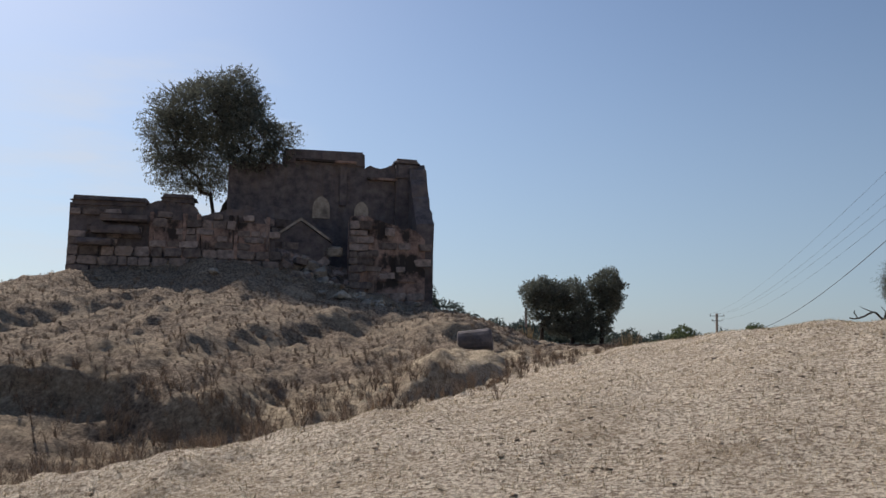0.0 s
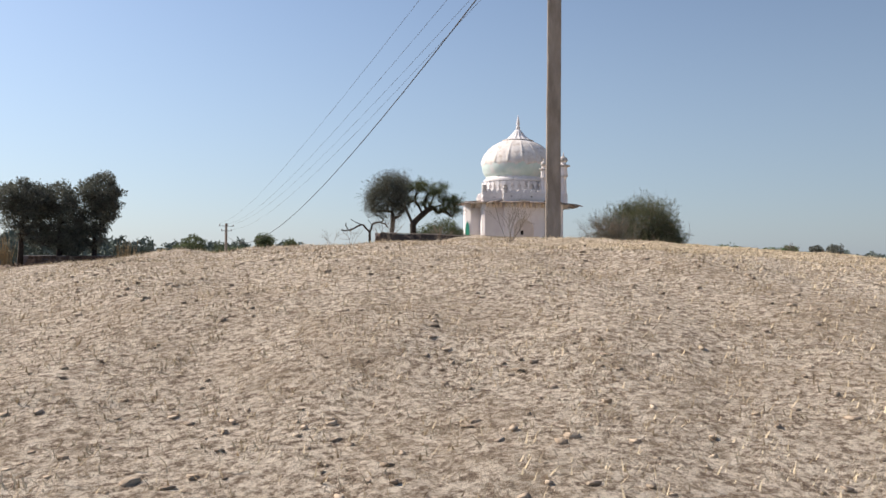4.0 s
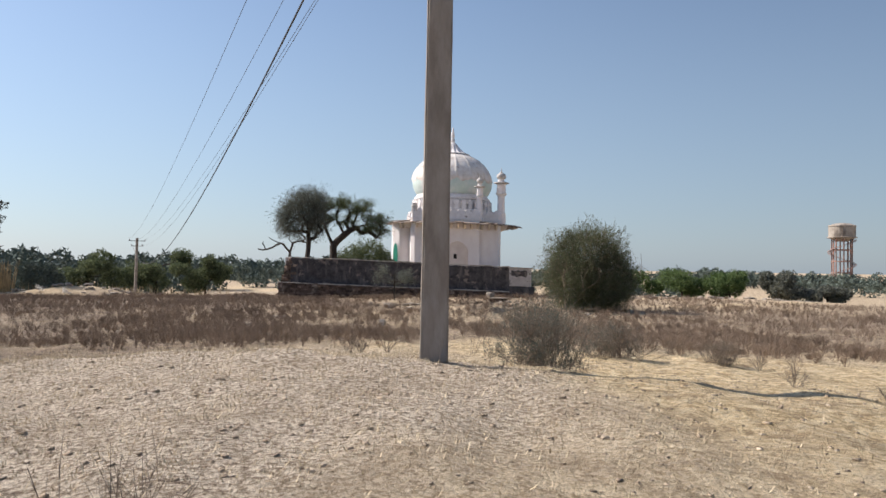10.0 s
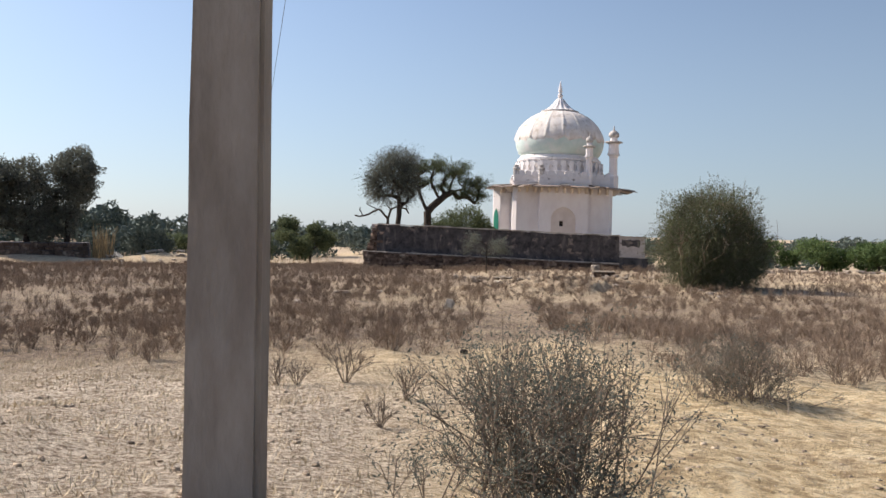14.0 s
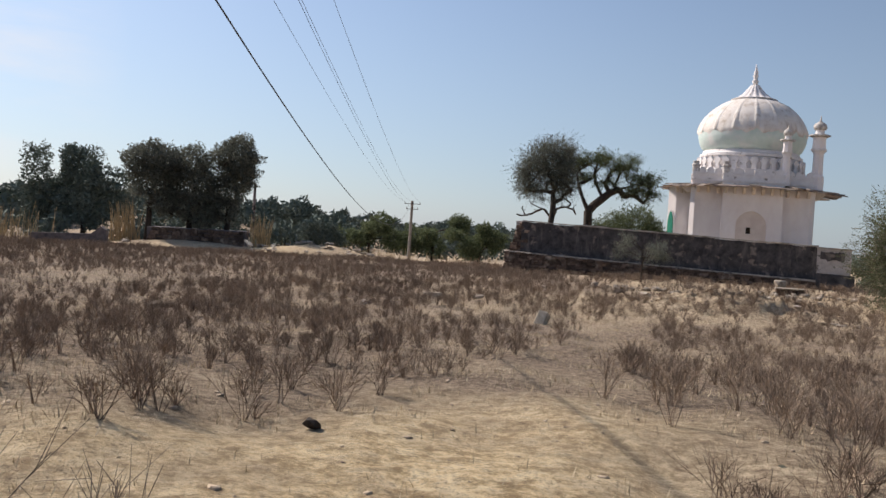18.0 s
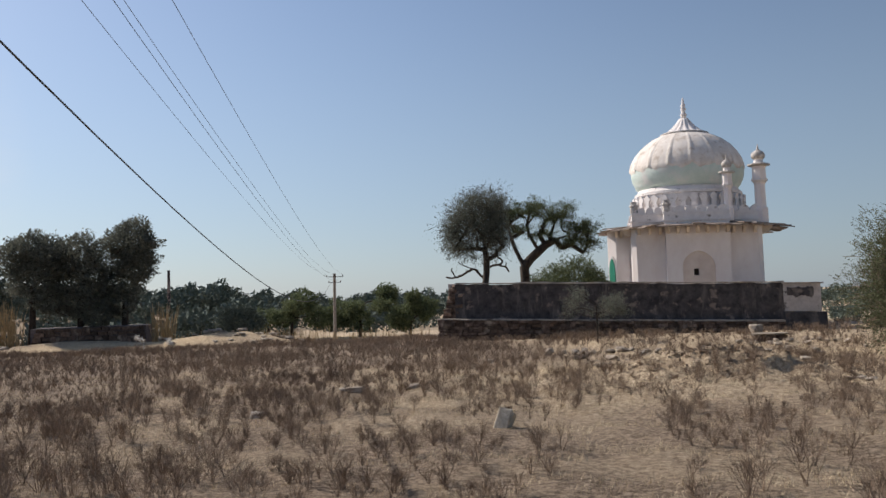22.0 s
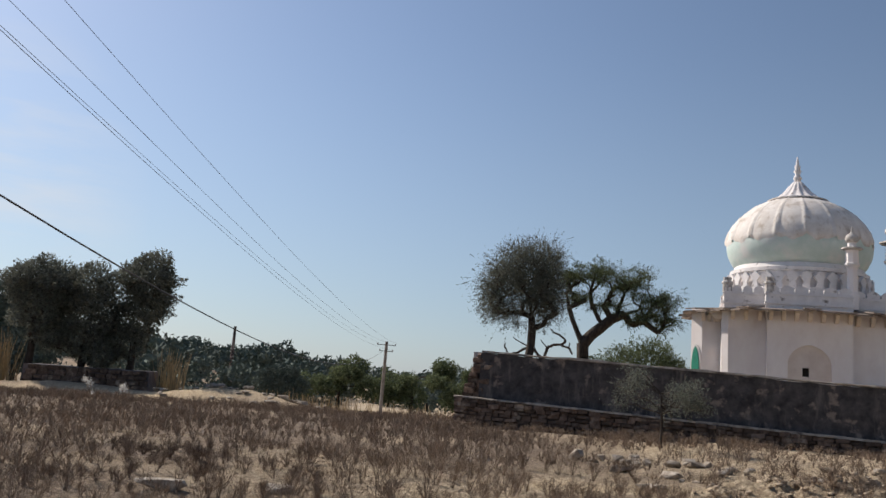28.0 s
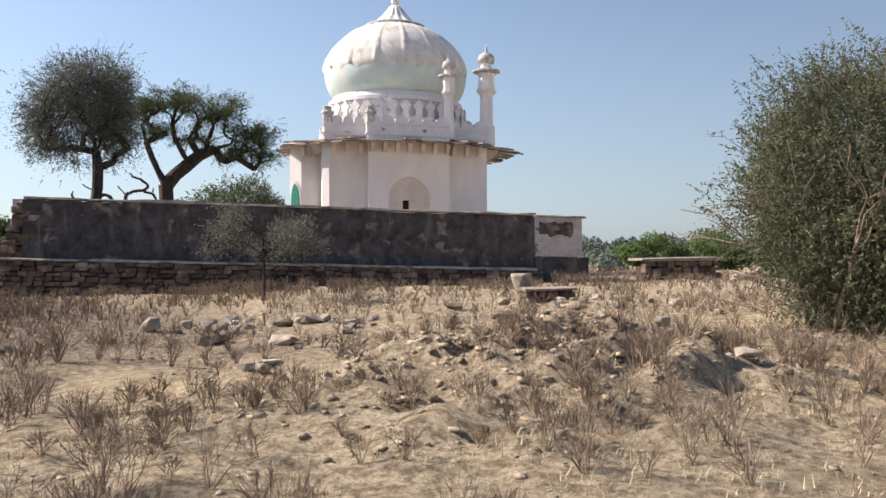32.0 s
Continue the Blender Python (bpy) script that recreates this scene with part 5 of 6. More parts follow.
def water_tower():
    x, y = 239.0, 170.0
    z = gz(x, y)
    root = thing("water_tower", (x, y, z), "pale concrete overhead water tank on columns with spiral stair", "water tower")
    part("tank", lathe([(2.2, 17.6), (4.9, 18.9), (5.5, 19.0), (5.5, 19.3), (4.95, 19.4), (4.95, 23.4), (5.15, 23.5), (5.1, 23.8), (3.0, 24.6), (0.3, 24.9)], 28), TANK, root)
    for i in range(8):
        w = 2 * math.pi * i / 8
        part("column", block(-0.22, 0.22, -0.22, 0.22, -0.5, 18.8, m=pose(3.7 * math.cos(w), 3.7 * math.sin(w), 0, 0, 0, math.degrees(w))), TOWER_RED, root)
    for h in (5.0, 9.5, 14.0):
        part("ring_beam", lathe([(3.4, h), (4.0, h), (4.0, h + 0.45), (3.4, h + 0.45)], 16), TOWER_RED, root)
    for i in range(44):
        w = i * 0.27
        part("stair_step", block(3.9, 5.2, -0.45, 0.45, 0.42 * i, 0.42 * i + 0.25, m=pose(0, 0, 0, 0, 0, math.degrees(w))), TOWER_RED, root)
    for ob in root.children:
        ob.data.transform(Matrix.Scale(0.79, 4))


water_tower()


def chimney():
    x, y = -5.6, 219.8
    root = thing("brick_chimney", (x, y, gz(x, y)), "thin distant brick kiln chimney above the trees", "chimney")
    part("shaft", lathe([(0.45, -0.5), (0.30, 10.8), (0.34, 11.0)], 10), RUIN_RED, root)


chimney()


# ---- the ruin on the rise ----
def ruin():
    """A roofless blackened pavilion: a tall back wall, a broken front wall with panels, and fallen stone between."""
    RX, RY = -4.4, 36.9
    turn = 20.5
    ruin_stones = []
    for k in range(8):
        bm = block(-0.5, 0.5, -0.5, 0.5, -0.5, 0.5, 0.09, 0.06, seed=40 + k)
        me = bpy.data.meshes.new("stone")
        bm.to_mesh(me)
        bm.free()
        me.materials.append(RUIN_STONE)
        ruin_stones.append(me)
    root = thing("ruined_pavilion", (RX, RY, gz(RX, RY)), "roofless blackened stone pavilion with a collapsed front on a rise", "ruin", turn=turn)
    m0 = pose(RX, RY, 0, 0, 0, turn)
    zb = gz(RX, RY)

    def P(name, bm, mat, parent=root, label=""):
        for v in bm.verts:
            v.co.z -= zb
            v.co.x *= 0.845
        return part(name, bm, mat, parent, label)

    def jagged(x0, x1, y0, y1, z0, tops, seed, step=0.3):
        """A wall along x whose broken top runs through (share, height) points."""
        bm = bmesh.new()
        r = random.Random(seed)
        n = max(3, int((x1 - x0) / step))
        rings = []
        for i in range(n + 1):
            s = i / n
            x = x0 + (x1 - x0) * s
            t = float(np.interp(s, [q[0] for q in tops], [q[1] for q in tops])) + r.uniform(-0.12, 0.12)
            rings.append([bm.verts.new(p) for p in ((x, y0 + r.uniform(-.04, .04), z0), (x, y0 + r.uniform(-.05, .05), z0 + (t - z0) * 0.33), (x, y0 + r.uniform(-.05, .05), z0 + (t - z0) * 0.66), (x, y0 + r.uniform(-.03, .06), t), (x, y1, t + r.uniform(-.1, .1)), (x, y1, z0))])
        for a, b in zip(rings, rings[1:]):
            for k in range(6):
                bm.faces.new((a[k], b[k], b[(k + 1) % 6], a[(k + 1) % 6]))
        bm.faces.new(rings[0])
        bm.faces.new(rings[-1][::-1])
        bmesh.ops.recalc_face_normals(bm, faces=bm.faces[:])
        return bm

    # tall rear wall with its raised middle and end pier
    back = P("rear_wall", jagged(-10.2, 0.0, 2.6, 3.5, 1.8, [(0, 9.95), (0.21, 10.1), (1, 10.25)], 1), RUIN_DARK)
    P("raised_parapet", block(-7.3, -2.7, 2.5, 3.6, 10.05, 10.85, 0.12, 0.03, seed=2), RUIN_DARK, back)
    P("cornice", block(-6.6, -3.2, 2.3, 2.6, 10.22, 10.34, 0.03), RUIN_RED, back, "thin reddish cornice")
    P("cornice", block(-2.6, -0.1, 2.3, 2.6, 9.5, 9.62, 0.03), RUIN_RED, back, "thin reddish cornice")
    P("end_pier", block(-0.95, 0.25, 2.2, 3.6, 1.8, 10.4, 0.1, 0.03, seed=4), RUIN_DARK, back)
    P("pier_cap", block(-1.05, 0.4, 2.1, 3.7, 10.2, 10.6, 0.15, 0.03, seed=5), RUIN_DARK, back)
    for z in (6.5, 9.6):
        P("moulding", block(-1.0, 0.42, 2.05, 3.7, z, z + 0.16, 0.04), RUIN_DARK, back)
    P("pilaster", block(-4.1, -3.75, 2.42, 2.62, 8.2, 10.05), RUIN_DARK, back)
    # pale plaster left in two wall niches
    for x, z, w in ((-5.1, 7.75, 0.95), (-2.85, 7.6, 0.8)):
        o = [(x - w / 2, z - 0.2), (x + w / 2, z - 0.2)] + [(x + a, b) for a, b in arch_outline(w, z + 0.3, z + 0.85)]
        P("niche_plaster", upright(o, 2.52, 2.62), COPING, back, "pale plaster left in a niche")
    # front wall: a short stump at the end, a breach, a long low stretch
    front = P("front_wall", jagged(-3.8, 0.1, -0.6, 0.3, 1.6, [(0, 7.2), (0.25, 7.25), (0.5, 6.9), (0.8, 6.7), (1, 6.4)], 7), RUIN_RED, label="front wall stump with reddish plaster")
    P("pier", block(-3.85, -3.1, -0.72, 0.3, 1.6, 7.25, 0.08, 0.05, seed=8), RUIN_RED, front)
    for x in (-2.9, -1.5):
        P("panel", block(x, x + 1.2, -0.68, -0.62, 4.4, 6.2, 0.02), RUIN_RED, front, "recessed arched panel with old red plaster")
    low = P("low_wall", jagged(-17.3, -7.6, -0.6, 0.4, 3.4, [(0, 7.25), (0.3, 7.4), (0.33, 7.1), (0.42, 7.5), (0.57, 7.5), (0.62, 7.0), (0.75, 7.2), (0.85, 7.5), (0.93, 7.0), (1, 5.8)], 9), RUIN_DARK)
    for x, w, t in ((-17.3, 3.6, 7.3), (-13.2, 1.7, 7.55)):
        P("rounded_coping", block(x, x + w, -0.85, 0.5, t - 0.1, t + 0.25, 0.16, 0.03, seed=int(-x)), RUIN_DARK, low)
    for x, z, w in ((-15.8, 6.8, 2.2), (-16.2, 6.3, 2.2), (-16.8, 5.8, 1.6)):
        P("fallen_step", block(x, x + w, -1.3, -0.5, z - 0.3, z, 0.06, 0.03, seed=int(z * 9)), RUIN_DARK, low)
    for x in (-13.4, -11.2, -9.4):
        P("panel", block(x, x + 1.3, -0.70, -0.62, 5.3, 6.7, 0.02), RUIN_RED, low, "arched panel with old red plaster")
        for dx in (-0.22, 1.32):
            P("pilaster", block(x + dx, x + dx + 0.2, -0.76, -0.6, 4.9, 7.0, 0.03, 0.01, seed=int(-x * 3)), RUIN_RED, low)
    P("inner_wall", jagged(-9.5, -6.4, 0.6, 1.3, 3.4, [(0, 7.5), (0.5, 7.7), (0.85, 7.5), (1, 6.6)], 12), RUIN_DARK)
    P("end_wall", jagged(0.0, 3.0, -0.5, 0.3, 1.6, [(0, 7.2), (0.5, 8.6), (0.8, 10.1), (1, 10.3)], 13), RUIN_DARK).matrix_local = pose(0.1, 0, 0, 0, 0, 90)
    # fallen slab leaning in the breach, and its rubble
    P("fallen_slab", upright([(-7.8, 5.5), (-7.0, 5.2), (-5.4, 5.2), (-4.5, 5.6), (-4.7, 6.1), (-6.3, 7.05), (-7.7, 6.2)], 0.4, 0.75), RUIN_DARK, label="fallen gable-shaped slab")
    for p, q in (((-7.75, 6.2), (-6.3, 7.08)), ((-6.3, 7.08), (-4.65, 6.12))):
        o = [p, q, (q[0], q[1] + 0.13), (p[0], p[1] + 0.13)]
        P("slab_edge", upright(o, 0.30, 0.62), COPING, label="pale broken edge of the slab")
    P("pale_block", block(-5.0, -4.1, 0.1, 0.5, 5.5, 5.95, 0.08, 0.06, seed=6), COPING, label="pale fallen block")
    r = random.Random(5)
    # squared stones laid bare over the front walls
    def bare(x0, x1, y, base, tops, seed, chance):
        rr = random.Random(seed)
        z = base
        while z < 8.2:
            hgt = rr.uniform(0.26, 0.42)
            x = x0
            while x < x1 - 0.1:
                w = rr.uniform(0.35, 0.9)
                top = float(np.interp((x - x0) / (x1 - x0), [q[0] for q in tops], [q[1] for q in tops]))
                low = z - base < 1.3
                if z + hgt < top - 0.15 and (low or rr.random() < chance):
                    ob = new("stone", ruin_stones[rr.randrange(8)])
                    ob.parent = root
                    ob.matrix_local = pose(min(x + w / 2, x1), y + rr.uniform(-0.05, 0.05), z + hgt / 2 - zb, rr.uniform(-4, 4), rr.uniform(-4, 4), rr.choice((0, 180))) @ Matrix.Diagonal((w * 0.92, 0.26, hgt * 0.9, 1))
                x += w
            z += hgt

    # rubble spilling out of the breach, pale among dark
    pale_stones = []
    for me in ruin_stones:
        light = me.copy()
        light.materials.clear()
        light.materials.append(COPING)
        pale_stones.append(light)
    for i in range(150):
        s_ = r.random()
        x = -6.5 + 3.4 * s_ + r.gauss(0, 0.25)
        out = r.random()
        z = 5.75 - 1.1 * s_ - 1.75 * out + r.uniform(-0.12, 0.12)
        size = r.uniform(0.16, 0.55)
        lightish = abs(s_ - 0.35 - 0.3 * out) < 0.16
        ob = new("stone", (pale_stones if lightish and r.random() < 0.7 else ruin_stones)[i % 8])
        ob.parent = root
        ob.matrix_local = pose(x, 0.5 - 1.9 * out, z - zb, r.uniform(-40, 40), r.uniform(-40, 40), r.uniform(0, 90)) @ Matrix.Diagonal((size * 1.3, size, size * 0.7, 1))
    bare(-3.25, 0.1, -0.62, 2.5, [(0, 7.2), (0.5, 6.9), (1, 6.4)], 31, 0.2)
    bare(-14.6, -6.4, -0.64, 4.1, [(0, 7.2), (0.5, 7.4), (0.85, 7.3), (1, 5.8)], 32, 0.5)
    bare(-8.2, -5.4, 0.55, 4.0, [(0, 7.5), (0.5, 7.7), (1, 6.5)], 33, 0.8)
    bare(-3.3, -2.6, -0.74, 3.0, [(0, 7.2), (1, 7.2)], 34, 0.9)
    # tree growing inside
    rng = np.random.RandomState(21)
    x, y, z = m0 @ Vector((-9.2, 3.4, 0))
    lobes = [((-0.5, 0, 7.1), (2.2, 2.1, 1.7), 0.32), ((0.9, 0, 7.6), (1.4, 1.4, 1.35), 0.14), ((-1.9, 0, 5.9), (1.6, 1.6, 1.6), 0.18), ((1.7, 0.1, 5.7), (1.9, 1.8, 1.6), 0.24), ((-1.0, 0, 4.3), (1.9, 1.7, 1.2), 0.12)]
    segs = branch_to(rng, [(0, 0, -0.5), (0.02, 0, 0.6), (0.05, 0, 1.5), (-0.1, 0, 2.4), (-0.25, 0, 3.2), (-0.3, 0, 4.0), (0.5, 0, 2.6, 2), (1.1, 0, 3.5), (1.6, 0, 4.4)], in_lobes(rng, lobes, 170, 0.3), 0.0115)
    plant("thorn_tree", (x, y, 5.4), "big dusty thorn tree with drooping grey-green crown growing inside the ruin", "tree", segs, crown_points(rng, np.zeros((0, 3)), 80000, 0.2, lobes), LEAF_GREY, 0.036, rng)


ruin()


# ---- stones ----
rock_meshes = []
for k in range(8):
    bm = bmesh.new()
    rr = random.Random(900 + k)
    for _ in range(22):
        bm.verts.new((rr.uniform(-0.33, 0.33), rr.uniform(-0.33, 0.33), max(-0.24, min(0.26, rr.gauss(0, 0.24)))))
    hull = bmesh.ops.convex_hull(bm, input=bm.verts[:])
    bmesh.ops.delete(bm, geom=[v for v in hull["geom_interior"] if isinstance(v, bmesh.types.BMVert)], context='VERTS')
    bmesh.ops.bevel(bm, geom=bm.edges[:], offset=0.02, segments=1, affect='EDGES')
    me = bpy.data.meshes.new("field_stone")
    bm.to_mesh(me)
    bm.free()
    me.materials.append(PALE_STONE)
    rock_meshes.append(me)


def stone(x, y, sx, sy, sz, turn=0, k=0, name="field_stone", label="pale rough field stone lying on dry ground", group="loose field stones", tilt=0):
    ob = new(name, rock_meshes[k % 8])
    ob.matrix_world = pose(x, y, gz(x, y) + 0.22 * sz, tilt, 0, turn) @ Matrix.Diagonal((sx, sy, sz, 1))
    return tagged(ob, label, "stone", group)


r = random.Random(12)
# scattered stones before the court wall
for i in range(70):
    x, y = r.uniform(28, 38.5), r.uniform(46.5, 53.5)
    s = r.uniform(0.14, 0.46)
    stone(x, y, s * r.uniform(1, 2.0), s, s * r.uniform(0.5, 1.0), r.uniform(0, 360), i)
for i in range(12):
    x, y = r.gauss(31.5, 2.2), r.gauss(46.6, 1.0)
    s = r.uniform(0.10, 0.32)
    stone(x, y, s * r.uniform(1, 1.7), s, s * r.uniform(0.5, 1.0), r.uniform(0, 360), i + 2)
for i in range(18):
    x = r.uniform(24.5, 31)
    s = r.uniform(0.14, 0.4)
    stone(x, 52.0 + 0.1 * (x - 27) + r.gauss(0, 0.5), s * 1.5, s, s * r.uniform(0.7, 1.3), r.uniform(0, 360), i + 3)
for i in range(30):
    x, y = r.uniform(31.5, 37.0), r.uniform(41.0, 46.5)
    s = r.uniform(0.12, 0.42)
    stone(x, y, s * r.uniform(1, 2.2), s, s * 0.55, r.uniform(0, 360), i + 5)
# upright cut stone in the field, a white boulder, a dark lump on the mound
marker = new("boundary_stone", bpy.data.meshes.new("boundary_stone"))
bm = block(-0.15, 0.15, -0.13, 0.13, -0.1, 0.37, 0.035, 0.025, seed=6)
bm.to_mesh(marker.data)
bm.free()
marker.data.materials.append(COPING_PALE)
marker.matrix_world = pose(22.30, 38.66, gz(22.30, 38.66) - 0.04, 16, 22, 62)
tagged(marker, "upright pale block of stone standing in dry weeds", "stone")
stone(37.07, 54.27, 0.95, 0.8, 1.15, 10, 4, "white_boulder", "rounded whitewashed boulder before the court wall", "")
slab = thing("stone_bench", (36.95, 53.1, gz(36.95, 53.1)), "low bench of a flat slab on stacked stones", "bench", turn=TOMB_TURN)
part("top", block(-0.62, 0.62, -0.36, 0.36, 0.24, 0.31, 0.02, 0.02, seed=3), PALE_STONE, slab, "flat pale stone slab")
for i in range(9):
    part("stone", block(-0.58 + 0.13 * i, -0.47 + 0.13 * i, -0.32, 0.32, -0.1, 0.235, 0.03, 0.02, seed=i), RUBBLE, slab)
for i in range(24):
    w, d = r.uniform(0, 6.28), r.uniform(0.6, 1.7)
    s = r.uniform(0.14, 0.36)
    stone(36.9 + d * math.cos(w), 52.9 + d * math.sin(w), s * 1.4, s, s * 0.9, r.uniform(0, 360), i)
# broken slabs in the field
for x, y, sx, sy, t in ((13.81, 37.3, 1.2, 0.3, 10), (20.4, 45.2, 1.1, 0.3, -5), (21.9, 45.5, 0.8, 0.3, 15), (18.2, 42.3, 0.7, 0.3, 20)):
    stone(x, y, sx, sy, 0.28, t, int(x), "broken_slab", "broken brown stone slab half buried in dry weeds")
# stones below the ruin, and the round fallen drum
for x, y, s in ((-11.3, 30.6, 0.6), (-6.5, 31.5, 0.9), (-7.4, 31.7, 0.5), (-5.6, 31.8, 0.6), (-5.2, 32.4, 0.45), (-6.2, 33.4, 0.5), (-6.8, 34.2, 0.45), (-15.5, 29.5, 0.45)):
    stone(x, y, s * 1.3, s * 0.9, s * 0.75, r.uniform(0, 90), int(s * 10), "fallen_block", "fallen squared stone below the ruin", "fallen blocks")
for i in range(70):
    t_ = r.random()
    x, y = -6.7 + 1.6 * t_ + r.gauss(0, 0.9), 35.4 - 3.6 * t_ + r.gauss(0, 0.4)
    s = r.uniform(0.15, 0.5)
    stone(x, y, s * 1.3, s, s * 0.8, r.uniform(0, 360), i, "fallen_block", "fallen squared stone below the ruin", "fallen blocks")
drum = thing("masonry_drum", (-0.5, 22.2, gz(-0.5, 22.2)), "stub of a dark round masonry drum lying on the bank", "ruin")
bm = lathe([(0.24, -0.44), (0.29, -0.42), (0.30, 0.38), (0.25, 0.44)], 18)
bmesh.ops.rotate(bm, verts=bm.verts[:], cent=(0, 0, 0), matrix=Matrix.Rotation(radians(84), 3, 'Y'))
bmesh.ops.translate(bm, verts=bm.verts[:], vec=(0, 0, 0.26))
part("drum_body", bm, RUIN_DARK, drum)

# low rubble wall and stone heap on the far side of the path
rub = thing("rubble_wall", (45.6, 58.0, gz(45.6, 58.0)), "low dry-stone stub of a wall beside the path", "wall", turn=-18)
part("core", block(0.1, 2.9, 0.1, 0.8, -0.3, 0.62, 0.06, 0.04, seed=9), RUBBLE, rub)
for c in range(3):
    stone_course(rub, 0, 3.0, 0.05, 0.12 + 0.2 * c, 0.2, 120 + c, 0.3, 0.4)
part("cap", block(-0.1, 3.05, -0.15, 0.95, 0.62, 0.74, 0.03, 0.02, seed=2), PALE_STONE, rub, "pale flat capstones")
for i in range(60):
    t_ = r.random()
    x, y = 48 + 34 * t_ + r.gauss(0, 0.8), 58.5 + 3.5 * t_ + r.gauss(0, 0.8)
    s = r.uniform(0.3, 1.0)
    stone(x, y, s * 1.6, s, s * 0.55, r.uniform(0, 360), i, "rubble_stone", "pale tumbled rubble stone", "rubble line by the path")
# rocky heaps near the tree clump
for i in range(110):
    cx, cy, w = r.choice(((16, 86.5, 3.2), (-5, 86, 4.0), (26.5, 92, 3.0), (15, 85, 2.0)))
    x, y = r.gauss(cx, w), r.gauss(cy, 1.6)
    s = r.uniform(0.25, 0.9)
    stone(x, y, s * 1.8, s, s * 0.6, r.uniform(0, 360), i, "rubble_stone", "pale tumbled rubble stone", "rubble heaps by the trees")
low_ruin = thing("low_ruin", (-2.5, 84.5, gz(-2.5, 84.5)), "low dark wall stump with a slanting end near the trees", "ruin")
part("core", upright([(-4.0, -0.5), (1.6, -0.5), (1.6, 1.2), (1.2, 1.5), (0.5, 0.9), (-4.0, 0.75)], 0, 0.7), RUIN_DARK, low_ruin)


# ---- dry weeds, shrubs, grass ----
def weed_template(rng, stems, height, spread, forks=3, base=0.03):
    """A dry weed: thin stems that fork twice, about a metre high at scale one."""
    segs = []
    for _ in range(stems):
        w, t = rng.uniform(0, 6.28), rng.uniform(0.1, spread)
        d = np.array([math.cos(w) * t, math.sin(w) * t, 1.0])
        d /= np.linalg.norm(d)
        p = np.array([rng.normal() * base, rng.normal() * base, 0])
        q = p + d * height * rng.uniform(0.25, 0.4)
        segs.append((*p, *q, 0.0085, 0.0065))
        for _ in range(forks):
            e = d + rng.normal(size=3) * 0.34
            e /= np.linalg.norm(e)
            m_ = q + e * height * rng.uniform(0.2, 0.42)
            segs.append((*q, *m_, 0.0055, 0.004))
            for _ in range(forks):
                g = e + rng.normal(size=3) * 0.5
                g /= np.linalg.norm(g)
                o = q + (m_ - q) * rng.uniform(0.4, 1.0)
                segs.append((*o, *(o + g * height * rng.uniform(0.12, 0.28)), 0.0038, 0.002))
    return np.array(segs)


def ribbons(segs, rng):
    """Stems far off as single narrow strips."""
    s = np.asarray(segs, float)
    d = s[:, 3:6] - s[:, :3]
    side = np.cross(d, rng.normal(size=(len(s), 3)))
    side /= np.linalg.norm(side, axis=1, keepdims=True) + 1e-9
    v = np.stack([s[:, :3] - side * s[:, 6:7], s[:, :3] + side * s[:, 6:7], s[:, 3:6] + side * s[:, 7:8], s[:, 3:6] - side * s[:, 7:8]], 1).reshape(-1, 3)
    return v, np.arange(4 * len(s)).reshape(-1, 4)


